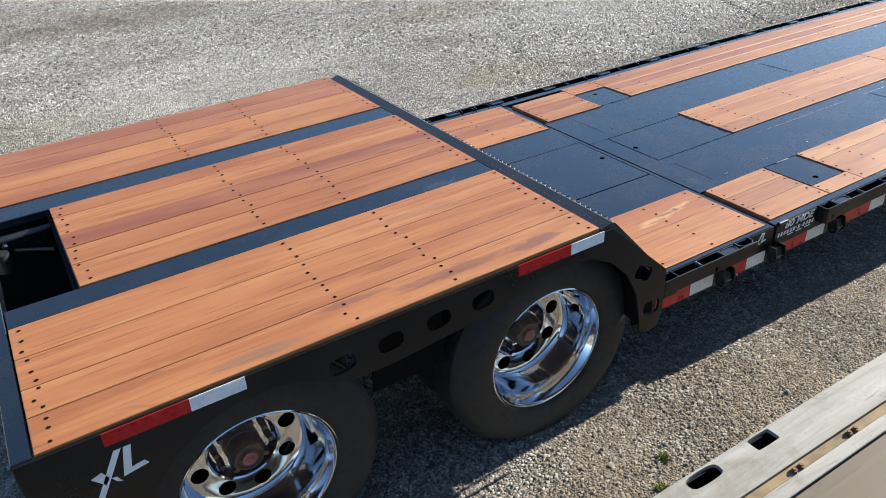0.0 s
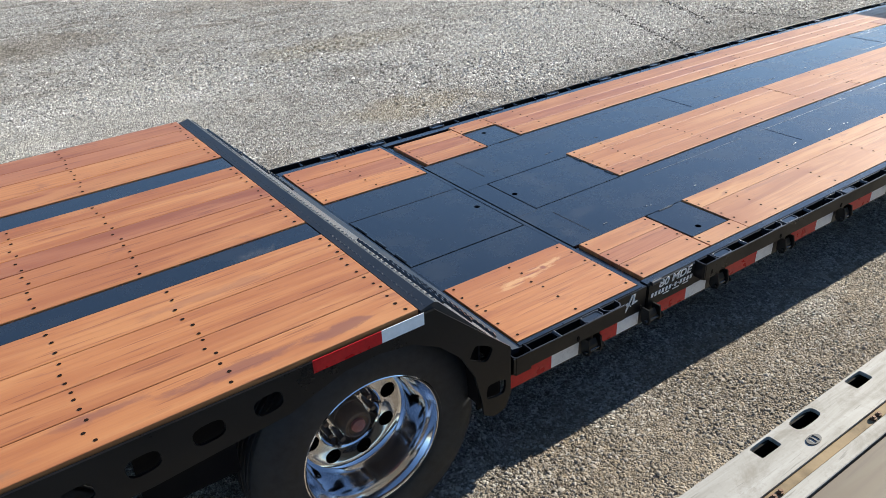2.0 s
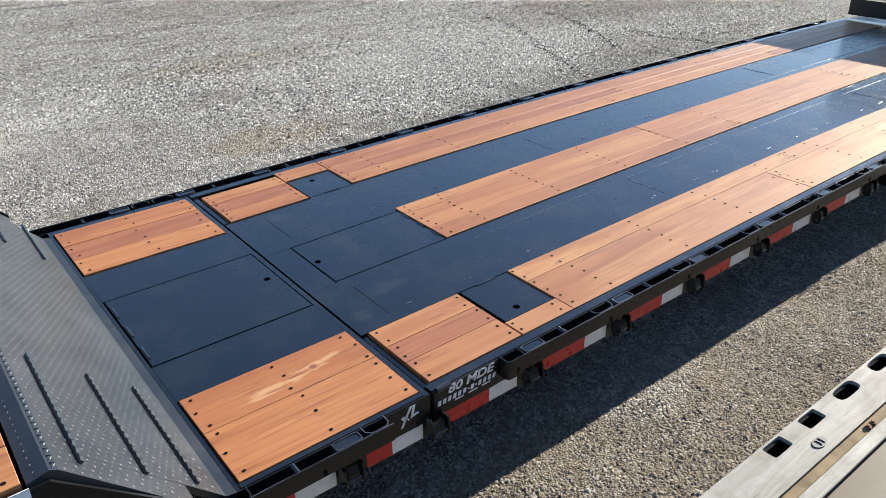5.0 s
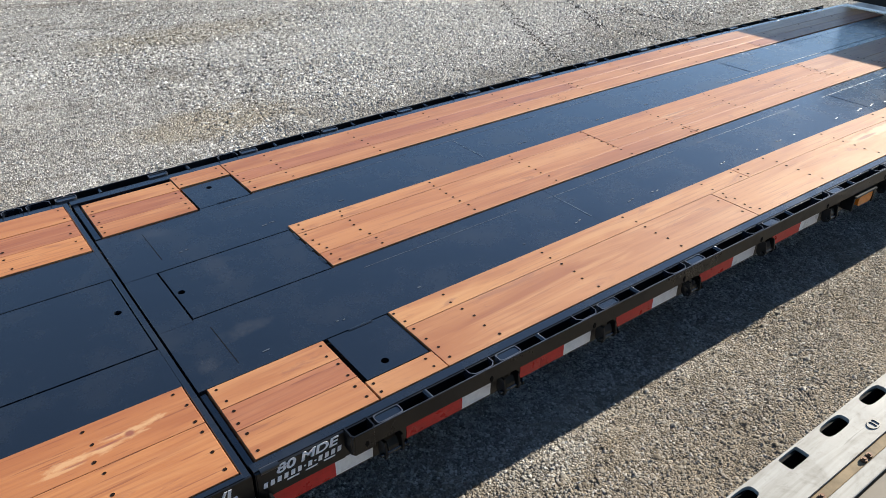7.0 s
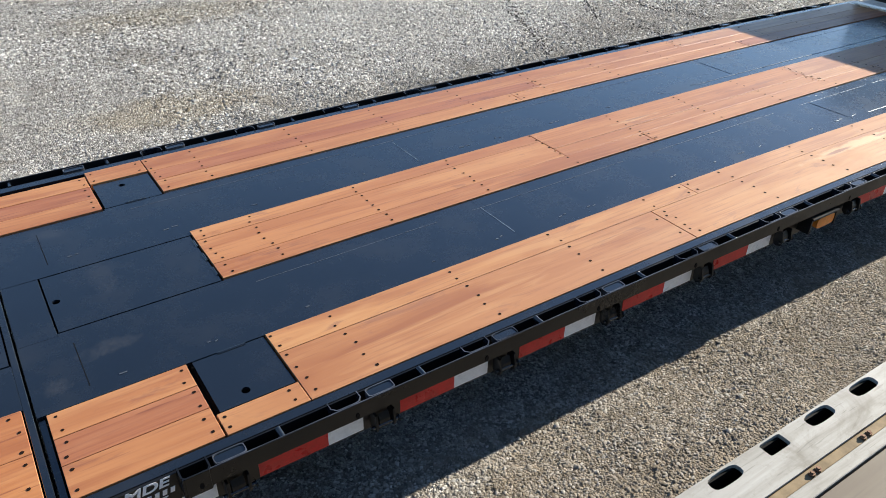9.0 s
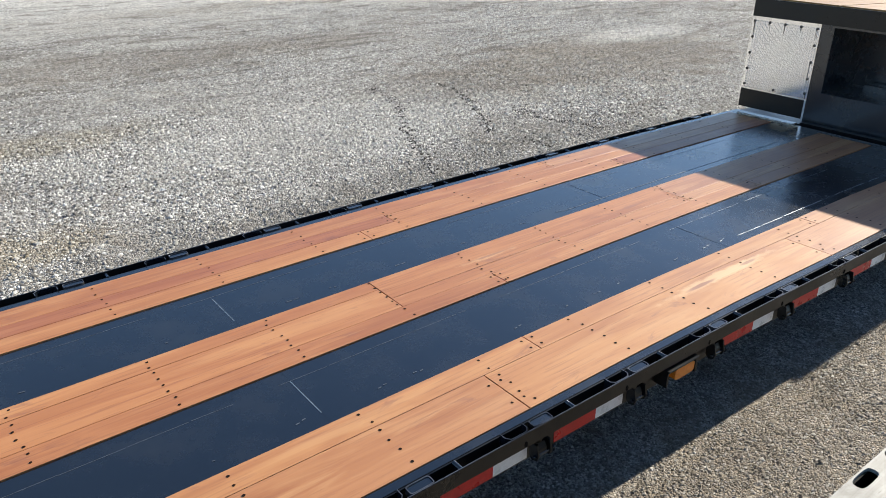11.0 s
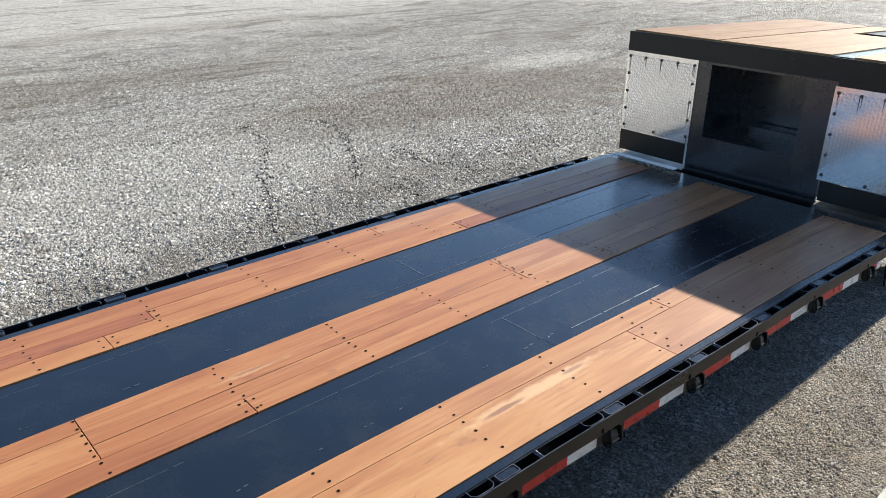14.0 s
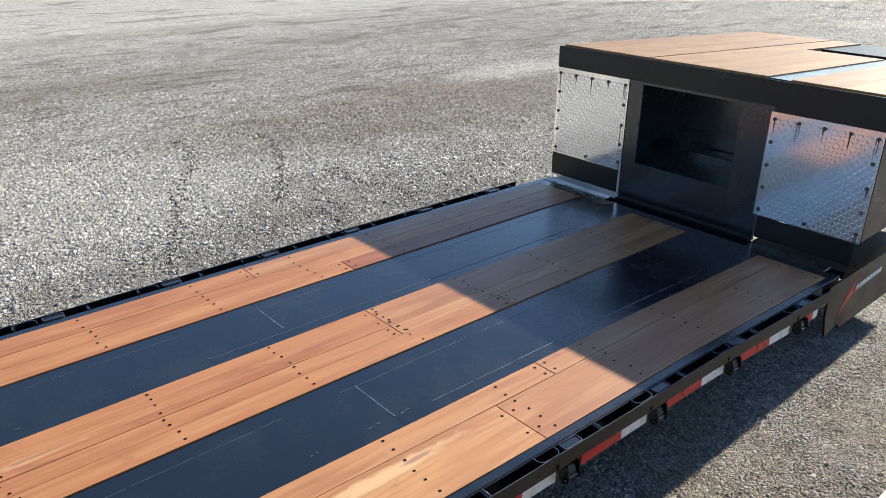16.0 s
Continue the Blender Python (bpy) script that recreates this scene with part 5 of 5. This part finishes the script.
for px in (3.20, 4.365, 5.345, 6.6):
    bm = bmesh.new()
    slab(bm, oval(px, FY - 0.080, 0.026, 0.015, 18, 2), [oval(px - 0.007, FY - 0.080, 0.006, 0.011, 10, 3), oval(px + 0.007, FY - 0.080, 0.006, 0.011, 10, 3)], "z", FZ, FZ + 0.003)
    part("drain_ring", bm, IRON, flat, "small dark oval drain ring")

# ---- loose stones ----


def stones(name, label, count, region, size, seed):
    """Many small angular stones lying on the yard, as one mesh."""
    rs = np.random.RandomState(seed)
    x = rs.uniform(region[0], region[1], count)
    y = region[2] + (region[3] - region[2]) * rs.uniform(0, 1, count) ** region[4]
    z = np.array([ground_z(a, b) for a, b in zip(x, y)])
    r = size[0] + (size[1] - size[0]) * rs.uniform(0, 1, count) ** 2.6
    base = np.array([(1, 0, 0), (0, 1, 0), (-1, 0, 0), (0, -1, 0), (0.25, 0.2, 0.85)], float)
    jit = base[None] * rs.uniform(0.65, 1.25, (count, 5, 1)) + rs.uniform(-0.16, 0.16, (count, 5, 3))
    ang = rs.uniform(0, 2 * math.pi, count)
    c, s = np.cos(ang)[:, None], np.sin(ang)[:, None]
    stretch = rs.uniform(0.7, 1.3, (count, 1))
    px, py, pz = jit[..., 0] * stretch, jit[..., 1], jit[..., 2] * rs.uniform(0.6, 1.0, (count, 1))
    co = np.stack([x[:, None] + r[:, None] * (c * px - s * py), y[:, None] + r[:, None] * (s * px + c * py), z[:, None] + r[:, None] * (pz + 0.16)], -1).reshape(-1, 3)
    tri = np.array([(0, 1, 4), (1, 2, 4), (2, 3, 4), (3, 0, 4)])
    idx = (tri[None] + 5 * np.arange(count)[:, None, None]).reshape(-1)
    me = bpy.data.meshes.new(name)
    me.vertices.add(len(co))
    me.vertices.foreach_set("co", co.ravel())
    me.loops.add(len(idx))
    me.loops.foreach_set("vertex_index", idx.astype(np.int32))
    me.polygons.add(len(idx) // 3)
    me.polygons.foreach_set("loop_start", (3 * np.arange(len(idx) // 3)).astype(np.int32))
    me.update(calc_edges=True)
    me.materials.append(STONE)
    return tagged(new(name, me), label, "gravel", kind="stuff")


stones("gravel", "loose grey crushed stones", 170000, (0.4, 13.5, 0.95, 2.45, 1.0), (0.0030, 0.0105), 3)
stones("gravel", "loose grey crushed stones", 1500, (0.4, 13.5, 0.95, 2.3, 1.0), (0.008, 0.018), 8)
stones("gravel", "loose grey crushed stones", 310000, (-1.0, 22.0, 4.4, 9.0, 1.1), (0.0056, 0.0145), 4)
stones("gravel", "coarse pale crushed stones", 24000, (5.5, 15.0, 4.7, 9.6, 1.0), (0.011, 0.027), 14)
stones("gravel", "loose grey crushed stones", 120000, (-2.0, 25.0, 8.4, 19.0, 1.3), (0.010, 0.022), 6)


# ---- turned-up soil along old tyre scars ----
SCARS = [[(10.86, 9.57), (10.82, 9.1), (10.57, 8.5), (10.08, 7.66), (9.69, 6.85), (9.34, 6.1)],
         [(11.76, 9.22), (11.73, 8.82), (11.58, 8.32), (11.13, 7.51), (10.73, 6.83)],
         [(11.67, 7.38), (11.68, 6.81), (11.8, 6.45), (11.83, 6.09)],
         [(10.91, 6.41), (10.89, 6.2), (10.88, 6.03)]]


def soil_scars():
    """Small dark clods strewn along the scars, as one mesh."""
    rs = np.random.RandomState(12)
    bm = bmesh.new()
    for line in SCARS:
        ends = [line[0], *line, line[-1]]
        for p0, p1, p2, p3 in zip(ends, ends[1:], ends[2:], ends[3:]):
            n = int(150 * math.dist(p1, p2))
            for _ in range(n):
                k = rs.uniform()
                x, y = (0.5 * (2 * b + (c - a) * k + (2 * a - 5 * b + 4 * c - d) * k * k + (3 * b - a - 3 * c + d) * k ** 3) for a, b, c, d in zip(p0, p1, p2, p3))
                x, y = x + rs.normal(0, 0.045), y + rs.normal(0, 0.03)
                r = 0.005 + 0.012 * rs.uniform() ** 2
                z = ground_z(x, y) + r * 0.3
                vs = [bm.verts.new((x + r * math.cos(a + rs.uniform(-0.4, 0.4)), y + r * math.sin(a), z + rs.uniform(-0.3, 0.2) * r)) for a in (0, 1.57, 3.14, 4.71)]
                top = bm.verts.new((x, y, z + 0.8 * r))
                for i in range(4):
                    bm.faces.new((vs[i], vs[(i + 1) % 4], top))
    ob = part("soil_clods", bm, SOIL)
    return tagged(ob, "dark clods of soil along old tyre scars", "soil", kind="stuff")


soil_scars()


def weed(x, y, size, seed):
    """A low tuft of narrow leaves."""
    rs = random.Random(seed)
    bm = bmesh.new()
    for _ in range(38):
        a, n = rs.uniform(0, 6.283), size * rs.uniform(0.4, 1.0)
        px, py = x + rs.uniform(-0.6, 0.6) * size, y + rs.uniform(-0.6, 0.6) * size
        z = ground_z(px, py)
        dx, dy = math.cos(a), math.sin(a)
        w = 0.0035
        vs = [bm.verts.new(q) for q in ((px - dy * w, py + dx * w, z), (px + dy * w, py - dx * w, z), (px + dx * n * 0.5 + dy * w, py + dy * n * 0.5 - dx * w, z + n * 0.5), (px + dx * n, py + dy * n, z + n * 0.45), (px + dx * n * 0.5 - dy * w, py + dy * n * 0.5 + dx * w, z + n * 0.5))]
        bm.faces.new(vs)
    return tagged(part("weed_tuft", bm, LEAF), "small green weed tuft growing through the gravel", "weed", group="weeds in the gravel")


for i, (x, y, q) in enumerate(((3.36, 1.42, 0.05), (3.45, 1.35, 0.045), (2.85, 1.72, 0.03), (2.72, 1.60, 0.03), (4.9, 1.25, 0.03), (9.9, 5.6, 0.06))):
    weed(x, y, q, 40 + i)
